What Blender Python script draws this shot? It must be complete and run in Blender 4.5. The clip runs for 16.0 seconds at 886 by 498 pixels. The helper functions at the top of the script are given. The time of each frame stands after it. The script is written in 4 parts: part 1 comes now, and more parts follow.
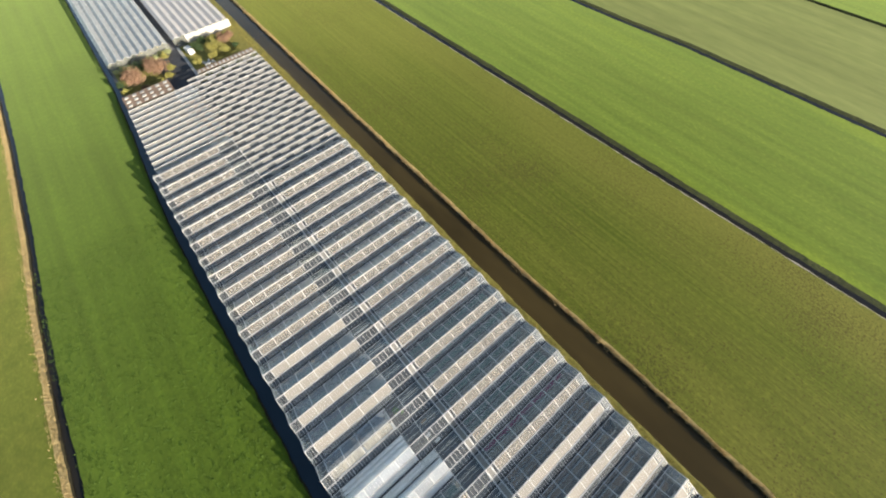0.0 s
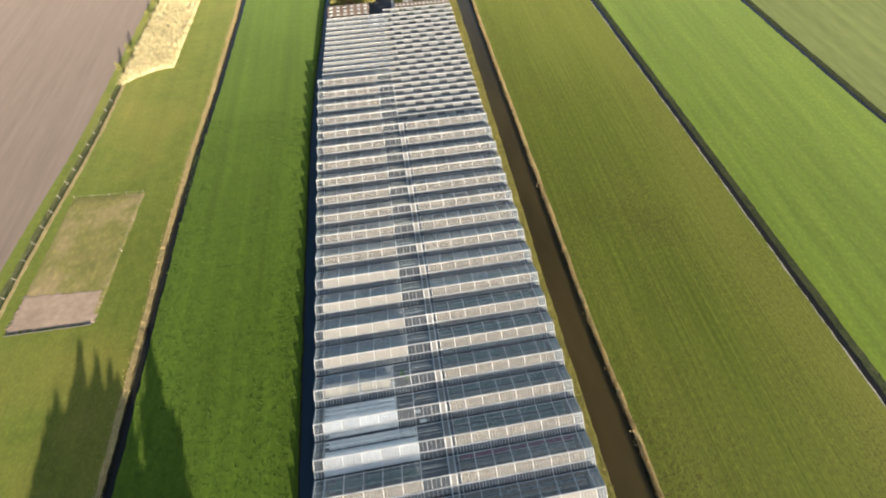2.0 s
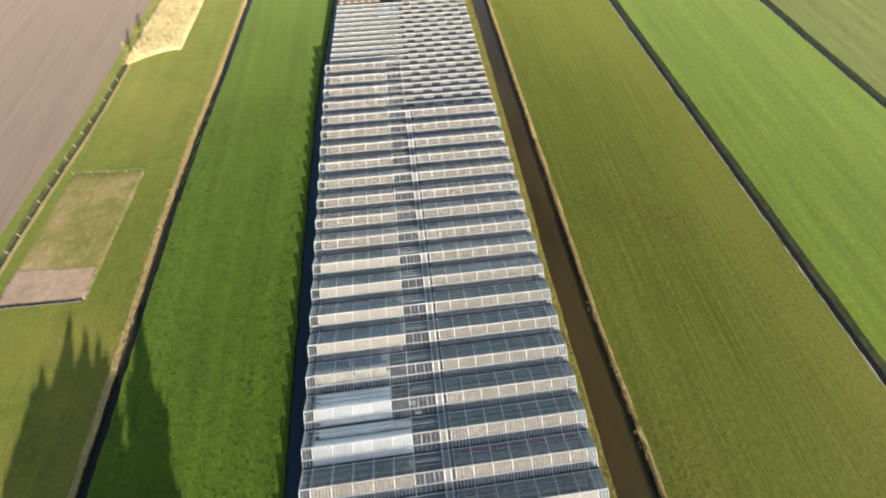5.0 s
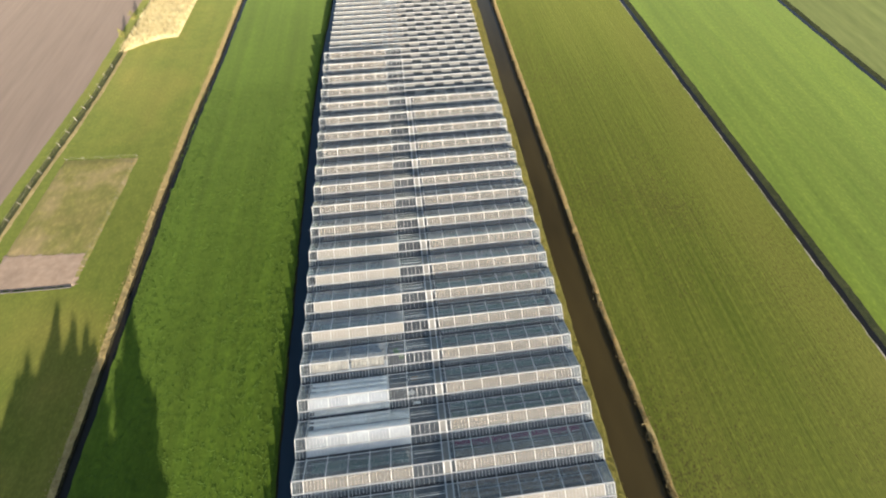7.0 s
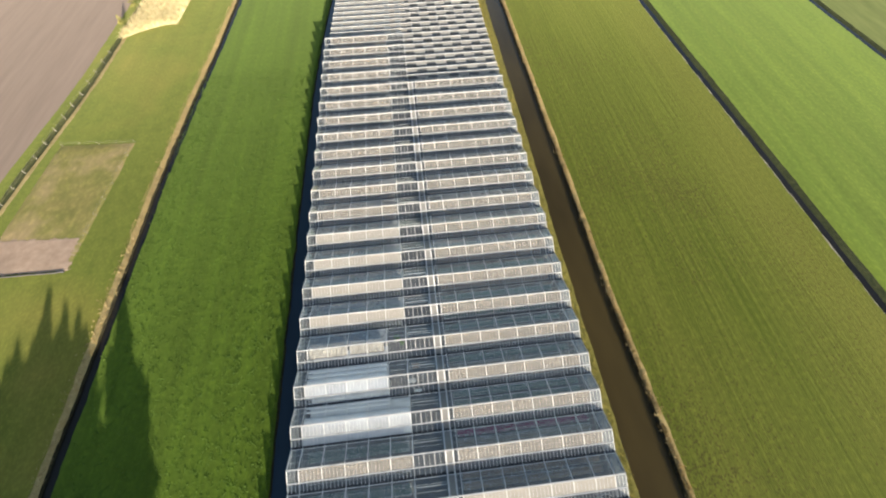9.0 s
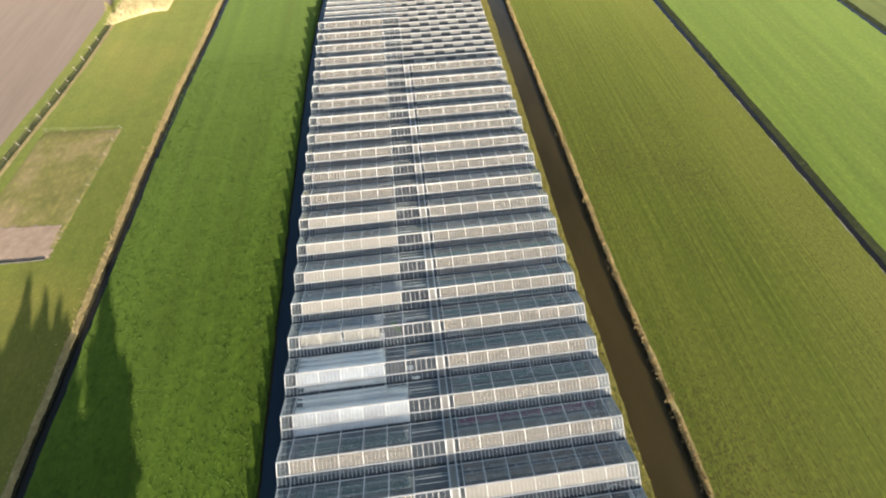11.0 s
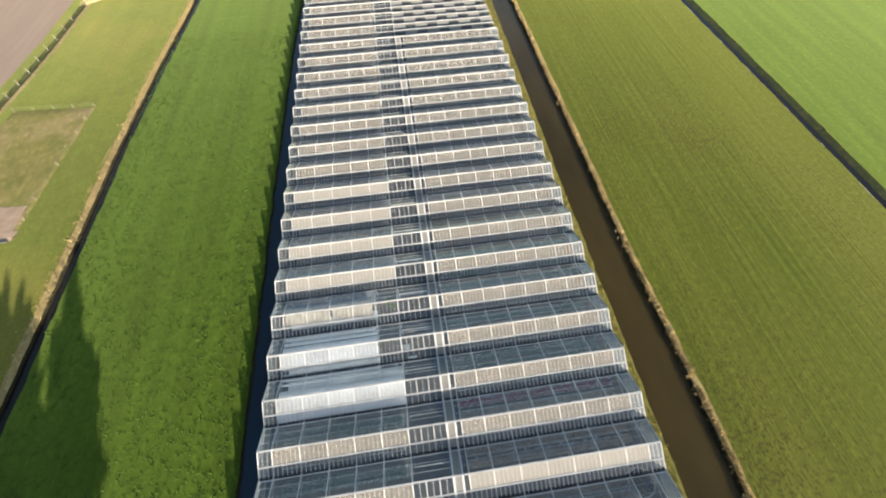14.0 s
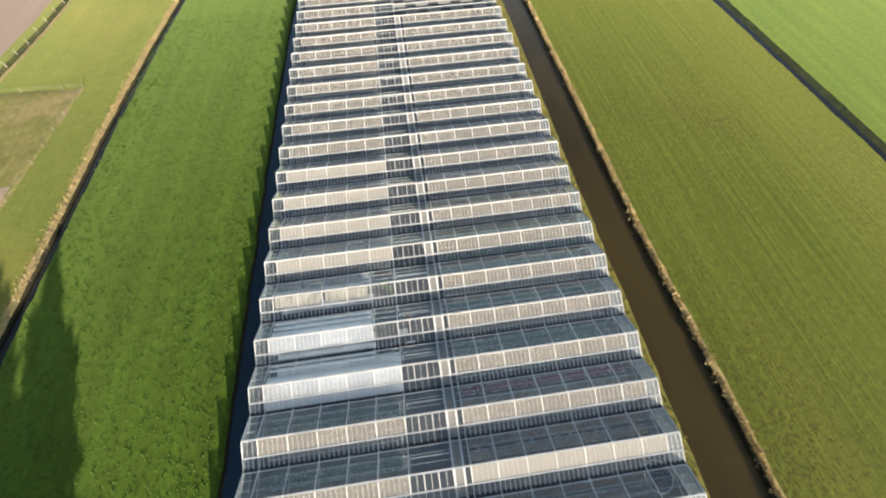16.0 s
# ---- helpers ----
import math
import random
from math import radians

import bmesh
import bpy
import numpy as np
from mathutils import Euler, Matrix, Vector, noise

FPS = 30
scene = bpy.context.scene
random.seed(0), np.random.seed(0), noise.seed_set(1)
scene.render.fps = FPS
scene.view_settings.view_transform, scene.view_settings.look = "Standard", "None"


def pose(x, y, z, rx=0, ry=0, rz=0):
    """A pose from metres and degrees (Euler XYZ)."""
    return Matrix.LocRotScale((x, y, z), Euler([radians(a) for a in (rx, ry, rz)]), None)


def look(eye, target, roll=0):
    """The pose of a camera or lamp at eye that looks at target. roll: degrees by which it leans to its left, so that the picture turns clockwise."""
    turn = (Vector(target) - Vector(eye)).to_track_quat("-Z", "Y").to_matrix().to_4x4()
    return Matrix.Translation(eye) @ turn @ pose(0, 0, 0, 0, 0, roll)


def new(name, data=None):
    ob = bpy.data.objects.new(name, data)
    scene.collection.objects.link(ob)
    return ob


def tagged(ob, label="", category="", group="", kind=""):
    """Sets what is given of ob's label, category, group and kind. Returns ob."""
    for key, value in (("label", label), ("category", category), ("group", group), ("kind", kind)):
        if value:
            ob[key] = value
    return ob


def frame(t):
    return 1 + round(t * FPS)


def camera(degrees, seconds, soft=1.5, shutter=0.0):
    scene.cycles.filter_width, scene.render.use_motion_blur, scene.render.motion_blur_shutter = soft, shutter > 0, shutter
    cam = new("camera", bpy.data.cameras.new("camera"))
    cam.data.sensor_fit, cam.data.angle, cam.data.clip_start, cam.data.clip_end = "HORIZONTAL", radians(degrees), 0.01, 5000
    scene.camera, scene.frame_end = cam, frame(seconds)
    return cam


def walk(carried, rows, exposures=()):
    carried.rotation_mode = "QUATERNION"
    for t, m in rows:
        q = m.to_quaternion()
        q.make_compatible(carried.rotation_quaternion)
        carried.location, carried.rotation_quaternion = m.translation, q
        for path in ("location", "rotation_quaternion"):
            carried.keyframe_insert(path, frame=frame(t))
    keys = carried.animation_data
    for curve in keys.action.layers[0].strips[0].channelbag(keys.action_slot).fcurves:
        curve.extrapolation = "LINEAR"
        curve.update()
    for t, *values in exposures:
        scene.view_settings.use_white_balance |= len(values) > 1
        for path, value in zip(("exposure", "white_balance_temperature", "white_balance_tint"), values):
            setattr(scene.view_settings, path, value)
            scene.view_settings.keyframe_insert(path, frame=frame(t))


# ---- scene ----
cam = camera(102.0, 16.0, soft=2.1)
PATH = [
    (0, (22.408, 11.831, 86.408), (23.019, 12.634, 84.681), -3.1),
    (0.5, (23.41, 11.879, 85.844), (23.923, 12.734, 84.11), -2.8),
    (1, (24.375, 11.185, 85.46), (24.717, 12.111, 83.721), -1.6),
    (1.5, (25.101, 10.91, 85.041), (25.311, 11.865, 83.296), -0.7),
    (2, (25.605, 10.809, 84.497), (25.75, 11.771, 82.75), -0.7),
    (2.5, (25.752, 10.71, 83.926), (25.87, 11.675, 82.179), -0.7),
    (3, (25.923, 10.302, 83.242), (26.04, 11.273, 81.498), -1.0),
    (3.5, (25.901, 10.125, 82.619), (26.022, 11.097, 80.876), -1.0),
    (4, (25.825, 9.874, 81.851), (25.955, 10.847, 80.109), -0.0),
    (6.5, (25.57, 7.856, 77.329), (25.695, 8.841, 75.592), 0.4),
    (7, (25.532, 7.458, 76.243), (25.657, 8.444, 74.507), 0.5),
    (7.5, (25.778, 7.094, 75.23), (25.892, 8.08, 73.494), -0.0),
    (8, (25.62, 6.663, 74.11), (25.735, 7.65, 72.375), 0.1),
    (8.5, (25.575, 6.226, 73.089), (25.687, 7.215, 71.354), 0.1),
    (9, (25.503, 5.848, 72.02), (25.61, 6.837, 70.285), -0.3),
    (11.5, (25.422, 3.836, 65.905), (25.538, 4.832, 64.175), -0.7),
    (12, (25.391, 3.522, 64.638), (25.514, 4.519, 62.909), -0.8),
    (12.5, (25.28, 3.147, 63.323), (25.409, 4.145, 61.595), -0.7),
    (13, (25.201, 2.832, 62.073), (25.33, 3.829, 60.344), -0.7),
    (13.5, (25.328, 2.503, 60.752), (25.45, 3.502, 59.024), -1.0),
    (14, (25.242, 2.155, 59.509), (25.367, 3.155, 57.781), -1.1),
    (14.5, (25.222, 1.836, 58.187), (25.347, 2.839, 56.461), -1.2),
    (15, (25.313, 1.611, 56.986), (25.434, 2.613, 55.259), -1.4),
    (15.5, (25.297, 1.323, 55.74), (25.415, 2.325, 54.013), -1.6),
    (16, (25.442, 1.056, 54.528), (25.553, 2.06, 52.801), -1.8),
]
walk(cam, [(t, look(eye, target, roll)) for t, eye, target, roll in PATH])

# ---- world, sun ----
SUN_RUN = Vector((1.48, -4.45, 1.0))
SUN_TO = SUN_RUN.normalized()
sun = new("sun", bpy.data.lights.new("sun", "SUN"))
sun.data.energy, sun.data.angle, sun.data.color = 5.0, radians(0.6), (1.0, 0.91, 0.79)
sun.matrix_world = look(SUN_TO * 200, (0, 0, 0))
world = bpy.data.worlds.new("sky")
scene.world = world
world.use_nodes = True
wn = world.node_tree.nodes
sky = wn.new("ShaderNodeTexSky")
sky.sky_type, sky.sun_disc = "NISHITA", False
sky.sun_elevation, sky.sun_rotation = math.asin(SUN_TO.z), math.atan2(SUN_TO.x, SUN_TO.y)
world.node_tree.links.new(sky.outputs[0], wn["Background"].inputs[0])
wn["Background"].inputs[1].default_value = 0.09
scene.view_settings.exposure = 1.35


# ---- materials ----
def nodes_of(name):
    m = bpy.data.materials.new(name)
    m.use_nodes = True
    return m, m.node_tree.nodes, m.node_tree.links


def noise_node(n, l, scale, detail=4.0, stretch=(1, 1, 1), turn=0.0, rough=0.6):
    pos = n.new("ShaderNodeNewGeometry")
    mp = n.new("ShaderNodeMapping")
    mp.inputs["Scale"].default_value = stretch
    mp.inputs["Rotation"].default_value = (0, 0, radians(turn))
    tex = n.new("ShaderNodeTexNoise")
    tex.inputs["Scale"].default_value, tex.inputs["Detail"].default_value = scale, detail
    tex.inputs["Roughness"].default_value = rough
    l.new(pos.outputs["Position"], mp.inputs["Vector"])
    l.new(mp.outputs[0], tex.inputs["Vector"])
    return tex.outputs["Fac"]


def ramp(n, l, fac, stops):
    r = n.new("ShaderNodeValToRGB")
    while len(r.color_ramp.elements) < len(stops):
        r.color_ramp.elements.new(0.5)
    for e, (p, c) in zip(r.color_ramp.elements, stops):
        e.position, e.color = p, (*c, 1)
    l.new(fac, r.inputs[0])
    return r.outputs[0]


def mixed(n, l, kind, fac, a, b):
    m = n.new("ShaderNodeMix")
    m.data_type, m.blend_type = "RGBA", kind
    for sock, v in ((m.inputs[0], fac), (m.inputs[6], a), (m.inputs[7], b)):
        if isinstance(v, bpy.types.NodeSocket):
            l.new(v, sock)
        elif isinstance(v, tuple):
            sock.default_value = (*v, 1)
        else:
            sock.default_value = v
    return m.outputs[2]


def surface(name, dark, light, scale=1.0, rough=0.8, bump=0.2, big=0.05, spread=0.35, metal=0.0, stretch=(1, 1, 1), turn=0.0,
            patch=None, patch_at=(0.5, 0.7), fine=0.0, bump_size=0.05, island=0.0, streak=0.0, specks=None, sheen=None):
    """A matt or painted surface: grain at one scale, wide patches at another, with relief."""
    m, n, l = nodes_of(name)
    b = n["Principled BSDF"]
    grain = noise_node(n, l, scale, 5, stretch, turn)
    col = ramp(n, l, grain, [(0.5 - spread / 2, dark), (0.5 + spread / 2, light)])
    wide = noise_node(n, l, big, 3, (1, 0.25, 1) if stretch[1] < 1 else (1, 1, 1))
    if patch:
        f = ramp(n, l, wide, [(patch_at[0], (0, 0, 0)), (patch_at[1], (1, 1, 1))])
        col = mixed(n, l, "MIX", f, col, patch)
    shade = ramp(n, l, wide, [(0.3, (0.8, 0.8, 0.8)), (0.7, (1.15, 1.15, 1.15))])
    col = mixed(n, l, "MULTIPLY", 1.0, col, shade)
    if fine:
        fl = noise_node(n, l, fine, 3, (1, 0.6, 1))
        col = mixed(n, l, "MULTIPLY", 1.0, col, ramp(n, l, fl, [(0.3, (0.86, 0.87, 0.84)), (0.52, (1.0, 1.0, 1.0)), (0.7, (1.3, 1.26, 1.2))]))
    if streak:
        sl = noise_node(n, l, 0.22, 3, (1, 0.02, 1), turn)
        col = mixed(n, l, "MULTIPLY", 1.0, col, ramp(n, l, sl, [(0.35, (1 - streak,) * 3), (0.65, (1 + streak,) * 3)]))
    if specks:
        sp = noise_node(n, l, 2.6, 3, (1, 0.75, 1))
        where = noise_node(n, l, 0.025, 3)
        both = n.new("ShaderNodeMath")
        both.operation = "MULTIPLY_ADD"
        l.new(where, both.inputs[0])
        both.inputs[1].default_value = 0.45
        l.new(sp, both.inputs[2])
        col = mixed(n, l, "MIX", ramp(n, l, both.outputs[0], [(0.78, (0, 0, 0)), (0.88, (0.8, 0.8, 0.8))]), col, specks)
    if island:
        info = n.new("ShaderNodeObjectInfo")
        v = ramp(n, l, info.outputs["Random"], [(0, (1 - island,) * 3), (1, (1 + island,) * 3)])
        col = mixed(n, l, "MULTIPLY", 1.0, col, v)
    l.new(col, b.inputs["Base Color"])
    b.inputs["Roughness"].default_value, b.inputs["Metallic"].default_value = rough, metal
    b.inputs["Specular IOR Level"].default_value = 0.3
    if sheen:
        b.inputs["Sheen Weight"].default_value, b.inputs["Sheen Roughness"].default_value = 0.4, 0.5
        b.inputs["Specular IOR Level"].default_value = 0.08
        b.inputs["Sheen Tint"].default_value = (*sheen, 1)
    if bump:
        bp = n.new("ShaderNodeBump")
        bp.inputs["Strength"].default_value, bp.inputs["Distance"].default_value = bump, bump_size
        l.new(grain, bp.inputs["Height"])
        l.new(bp.outputs[0], b.inputs["Normal"])
    return m


def glass(name, tint=(0.95, 0.97, 0.97), haze=0.15, dust=(0.6, 0.62, 0.6), mirror=0.03, thru_share=0.35, gloss=0.03, grow=0.12):
    """A glass pane with a film of dust or whitewash: clear, mirror-like at low angles, dust lit from both sides."""
    m, n, l = nodes_of(name)
    n.remove(n["Principled BSDF"])
    clear = n.new("ShaderNodeBsdfTransparent")
    clear.inputs[0].default_value = (*tint, 1)
    film = n.new("ShaderNodeBsdfDiffuse")
    film.inputs[0].default_value = (*dust, 1)
    thru = n.new("ShaderNodeBsdfTranslucent")
    thru.inputs[0].default_value = (*dust, 1)
    both = n.new("ShaderNodeMixShader")
    both.inputs[0].default_value = thru_share
    l.new(film.outputs[0], both.inputs[1])
    l.new(thru.outputs[0], both.inputs[2])
    spots = noise_node(n, l, 1.6, 5)
    info = n.new("ShaderNodeObjectInfo")
    add = n.new("ShaderNodeMath")
    add.operation = "MULTIPLY_ADD"
    l.new(spots, add.inputs[0])
    add.inputs[1].default_value = grow * 2
    jig = n.new("ShaderNodeMath")
    jig.operation = "MULTIPLY_ADD"
    l.new(info.outputs["Random"], jig.inputs[0])
    jig.inputs[1].default_value, jig.inputs[2].default_value = grow, haze - 1.5 * grow
    l.new(jig.outputs[0], add.inputs[2])
    add.use_clamp = True
    body = n.new("ShaderNodeMixShader")
    l.new(add.outputs[0], body.inputs[0])
    l.new(clear.outputs[0], body.inputs[1])
    l.new(both.outputs[0], body.inputs[2])
    shine = n.new("ShaderNodeBsdfGlossy")
    shine.inputs["Roughness"].default_value = gloss
    face = n.new("ShaderNodeLayerWeight")
    face.inputs[0].default_value = 0.5
    power = n.new("ShaderNodeMath")
    power.operation, power.inputs[1].default_value = "POWER", 5.0
    l.new(face.outputs["Facing"], power.inputs[0])
    fr = n.new("ShaderNodeMath")
    fr.operation, fr.inputs[1].default_value, fr.inputs[2].default_value = "MULTIPLY_ADD", 0.6, mirror
    l.new(power.outputs[0], fr.inputs[0])
    out = n.new("ShaderNodeMixShader")
    l.new(fr.outputs[0], out.inputs[0])
    l.new(body.outputs[0], out.inputs[1])
    l.new(shine.outputs[0], out.inputs[2])
    l.new(out.outputs[0], n["Material Output"].inputs[0])
    return m


def water_surface(name, col, rough=0.06):
    m, n, l = nodes_of(name)
    b = n["Principled BSDF"]
    cloud = noise_node(n, l, 0.08, 3, (1, 0.3, 1))
    l.new(ramp(n, l, cloud, [(0.35, tuple(c * 0.75 for c in col)), (0.65, tuple(c * 1.2 for c in col))]), b.inputs["Base Color"])
    b.inputs["Roughness"].default_value, b.inputs["IOR"].default_value = rough, 1.33
    bp = n.new("ShaderNodeBump")
    bp.inputs["Strength"].default_value, bp.inputs["Distance"].default_value = 0.15, 0.02
    l.new(noise_node(n, l, 2.5, 3), bp.inputs["Height"])
    l.new(bp.outputs[0], b.inputs["Normal"])
    return m


GRASS_LAWN = surface("meadow_grass", (0.04681, 0.08582, 0.006242), (0.07802, 0.1209, 0.01092), 0.45, 0.95, 0.5, 0.02, 0.9, bump_size=0.2, fine=1.6, streak=0.18, sheen=(0.48, 0.62, 0.2))
GRASS_PALE = surface("paddock_side_grass", (0.08625, 0.1138, 0.01311), (0.1311, 0.1518, 0.0207), 0.35, 0.95, 0.3, 0.02, 0.4, patch=(0.18, 0.15, 0.03), bump_size=0.1, fine=1.8, streak=0.1, sheen=(0.6, 0.62, 0.22))
GRASS_ROWS = surface("mown_field_rows", (0.05574, 0.07674, 0.00824), (0.1099, 0.1293, 0.01716), 1.7, 0.95, 0.6, 0.012, 0.45, stretch=(1, 0.012, 1), turn=-1.5,
                     patch=(0.14, 0.125, 0.028), patch_at=(0.45, 0.75), bump_size=0.12, fine=1.4, streak=0.03, specks=(0.05, 0.036, 0.012), sheen=(0.5, 0.54, 0.14))
GRASS_FRESH = surface("fresh_meadow", (0.0864, 0.1332, 0.01296), (0.1368, 0.18, 0.0216), 0.3, 0.95, 0.3, 0.015, 0.5, stretch=(1, 0.15, 1), patch=(0.17, 0.22, 0.012), patch_at=(0.5, 0.68), fine=1.2, streak=0.15, sheen=(0.45, 0.58, 0.2))
GRASS_OLIVE = surface("olive_meadow", (0.2, 0.23, 0.06), (0.27, 0.29, 0.085), 0.5, 0.95, 0.3, 0.015, 0.5, stretch=(1, 0.2, 1), streak=0.1)
SOIL = surface("ploughed_soil", (0.1845, 0.1312, 0.09676), (0.246, 0.1804, 0.1353), 0.5, 0.95, 0.3, 0.01, 0.6, stretch=(1, 0.1, 1), bump_size=0.05, streak=0.07, sheen=(0.5, 0.4, 0.33))
BANK = surface("dry_bank_grass", (0.3, 0.225, 0.075), (0.56, 0.42, 0.19), 1.1, 0.95, 0.6, 0.1, 0.5, bump_size=0.12)
# ditch and canal sides: near-black colour carries the shade lying on the banks
BANK_DARK = surface("shade_darkened_bank", (0.014, 0.013, 0.007), (0.045, 0.038, 0.014), 1.5, 0.9, 0.8, 0.1, 0.5, bump_size=0.2)
# olive bank grass, with the shade of the ditch side mixed into its colour
BANK_OLIVE = surface("olive_bank_with_shade_tint", (0.0405, 0.0486, 0.0162), (0.1147, 0.1147, 0.0378), 1.5, 0.95, 0.8, 0.1, 0.5, bump_size=0.2)
VERGE = surface("mossy_verge", (0.13, 0.125, 0.025), (0.29, 0.25, 0.06), 1.0, 0.95, 0.5, 0.08, 0.5, bump_size=0.1)
# the blue in this base colour stands in for reflected sky
WATER_DARK = water_surface("dark_ditch_water", (0.018, 0.034, 0.05))
WATER_BLACK = water_surface("black_peaty_water", (0.016, 0.014, 0.01))
# pale edge strip of the field ditches, coloured as sky mirrored in their water
SKY_EDGE = surface("pale_sky_reflection_edge", (0.2, 0.18, 0.15), (0.32, 0.29, 0.25), 1.2, 0.9, 0.3, 0.1, 0.5)
WATER_BROWN = water_surface("brown_canal_water", (0.052, 0.037, 0.012))
SAND = surface("trampled_sand", (0.36, 0.24, 0.16), (0.52, 0.37, 0.26), 0.5, 0.95, 0.5, 0.15, 0.5)
TURF_WORN = surface("worn_paddock_turf", (0.2, 0.195, 0.045), (0.33, 0.265, 0.085), 0.16, 0.95, 0.3, 0.06, 0.45, patch=(0.36, 0.26, 0.12), patch_at=(0.48, 0.62), fine=0.9)
REED = surface("pale_reed", (0.45, 0.36, 0.17), (0.72, 0.62, 0.36), 0.7, 0.9, 0.7, 0.15, 0.4, island=0.15)
GLASS_CLEAR = glass("greenhouse_glass", haze=0.035, grow=0.02, mirror=0.045)
GLASS_BACK = glass("dusty_back_slope_glass", haze=0.14, dust=(0.72, 0.76, 0.76), grow=0.06, mirror=0.045, thru_share=0.75)
GLASS_BACK_PALE = glass("streaky_dusty_back_slope_glass", haze=0.28, dust=(0.84, 0.86, 0.88), grow=0.1, mirror=0.045, thru_share=0.7)
GLASS_END = glass("pale_end_bay_glass", haze=0.25, thru_share=0.6, dust=(0.6, 0.62, 0.6), grow=0.08, mirror=0.08)
GLASS_LINK = glass("cream_dusty_link_glass", haze=0.5, dust=(0.5, 0.48, 0.44), grow=0.08, thru_share=0.5)
GLASS_MILK = glass("whitewashed_glass", haze=0.45, dust=(0.4, 0.365, 0.315), grow=0.08)
GLASS_WHITE = glass("thickly_whitewashed_glass", haze=0.62, dust=(0.48, 0.445, 0.39), grow=0.08)
GLASS_BLUE = glass("bluish_white_screened_glass", haze=0.6, dust=(0.86, 0.89, 0.92), grow=0.12, thru_share=0.6)
# opaque film added to the gable panes so they cast a darker shadow
GLASS_GABLE = glass("shadow_casting_gable_glass", haze=0.68, dust=(0.4, 0.41, 0.4), grow=0.08, thru_share=0.15)
CLOTH_THIN = glass("thin_white_screen_cloth", haze=0.92, dust=(0.93, 0.95, 0.97), grow=0.05, thru_share=0.6, mirror=0.0)
GLASS_THIN = glass("thinly_screened_glass", haze=0.34, dust=(0.92, 0.94, 0.96), grow=0.1, thru_share=0.6)
GLASS_LOW = glass("low_pane_glass", haze=0.05, grow=0.03, mirror=0.05)
GLASS_FAR = glass("dusty_small_pane_glass", haze=0.55, dust=(0.52, 0.5, 0.45), grow=0.05)
STEEL = surface("white_painted_aluminium", (0.5, 0.49, 0.47), (0.66, 0.65, 0.62), 1.5, 0.5, 0.1, 0.2, 0.5, bump_size=0.01)
GUTTER = surface("near_black_gutter", (0.012, 0.013, 0.016), (0.04, 0.04, 0.043), 0.8, 0.6, 0.2, 0.2, 0.5, bump_size=0.01)
GUTTER_PALE = surface("pale_grey_gutter", (0.1, 0.1, 0.1), (0.2, 0.2, 0.2), 0.8, 0.6, 0.2, 0.2, 0.5, bump_size=0.01)
CONCRETE = surface("concrete_floor", (0.08, 0.085, 0.09), (0.15, 0.15, 0.155), 0.7, 0.85, 0.2, 0.08, 0.5)
CLOTH_DARK = surface("grey_ground_cloth", (0.08, 0.08, 0.085), (0.18, 0.175, 0.17), 0.6, 0.9, 0.2, 0.1, 0.5)


# ---- building helpers ----
def mesh_of(name, bm, material):
    me = bpy.data.meshes.new(name)
    bm.to_mesh(me)
    bm.free()
    for m in material if isinstance(material, (list, tuple)) else [material]:
        me.materials.append(m)
    return me


def put(name, data, parent=None, at=(0, 0, 0), label="", turn=0.0):
    ob = new(name, data)
    ob.location = at
    ob.rotation_euler = (0, 0, turn)
    if parent:
        ob.parent = parent
    return tagged(ob, label)


def part(name, bm, material, parent, label=""):
    return put(name, mesh_of(name, bm, material), parent, label=label)


def box(bm, x0, x1, y0, y1, z0, z1):
    v = [bm.verts.new((x, y, z)) for z in (z0, z1) for y in (y0, y1) for x in (x0, x1)]
    for q in ((0, 2, 3, 1), (4, 5, 7, 6), (0, 1, 5, 4), (2, 6, 7, 3), (0, 4, 6, 2), (1, 3, 7, 5)):
        bm.faces.new([v[i] for i in q])


def bar(bm, a, b, w, h):
    """A straight bar from a to b, w wide and h high."""
    a, b = Vector(a), Vector(b)
    d = (b - a).normalized()
    side = d.cross(Vector((0, 0, 1)))
    side = (side if side.length > 1e-4 else Vector((1, 0, 0))).normalized()
    up = side.cross(d).normalized()
    v = [bm.verts.new(p + side * s * w / 2 + up * u * h / 2) for p in (a, b) for s, u in ((-1, -1), (1, -1), (1, 1), (-1, 1))]
    for q in ((0, 3, 2, 1), (4, 5, 6, 7), (0, 1, 5, 4), (1, 2, 6, 5), (2, 3, 7, 6), (3, 0, 4, 7)):
        bm.faces.new([v[i] for i in q])


def slab(bm, a, b, c, d, t=0.012):
    """A thin plate with the corners a b c d and the thickness t."""
    p = [Vector(q) for q in (a, b, c, d)]
    nrm = (p[1] - p[0]).cross(p[3] - p[0]).normalized() * t
    lo, hi = [bm.verts.new(q - nrm) for q in p], [bm.verts.new(q) for q in p]
    bm.faces.new(hi)
    bm.faces.new(lo[::-1])
    for i in range(4):
        j = (i + 1) % 4
        bm.faces.new((lo[i], lo[j], hi[j], hi[i]))


# ---- ground: one sheet with its ditches ----
def line_of(y, *pts):
    """Piecewise straight line through (y, x) points."""
    for (y0, a), (y1, b) in zip(pts, pts[1:]):
        if y <= y1 or (y1, b) == pts[-1]:
            return a + (b - a) * (min(max(y, y0), y1) - y0) / (y1 - y0)


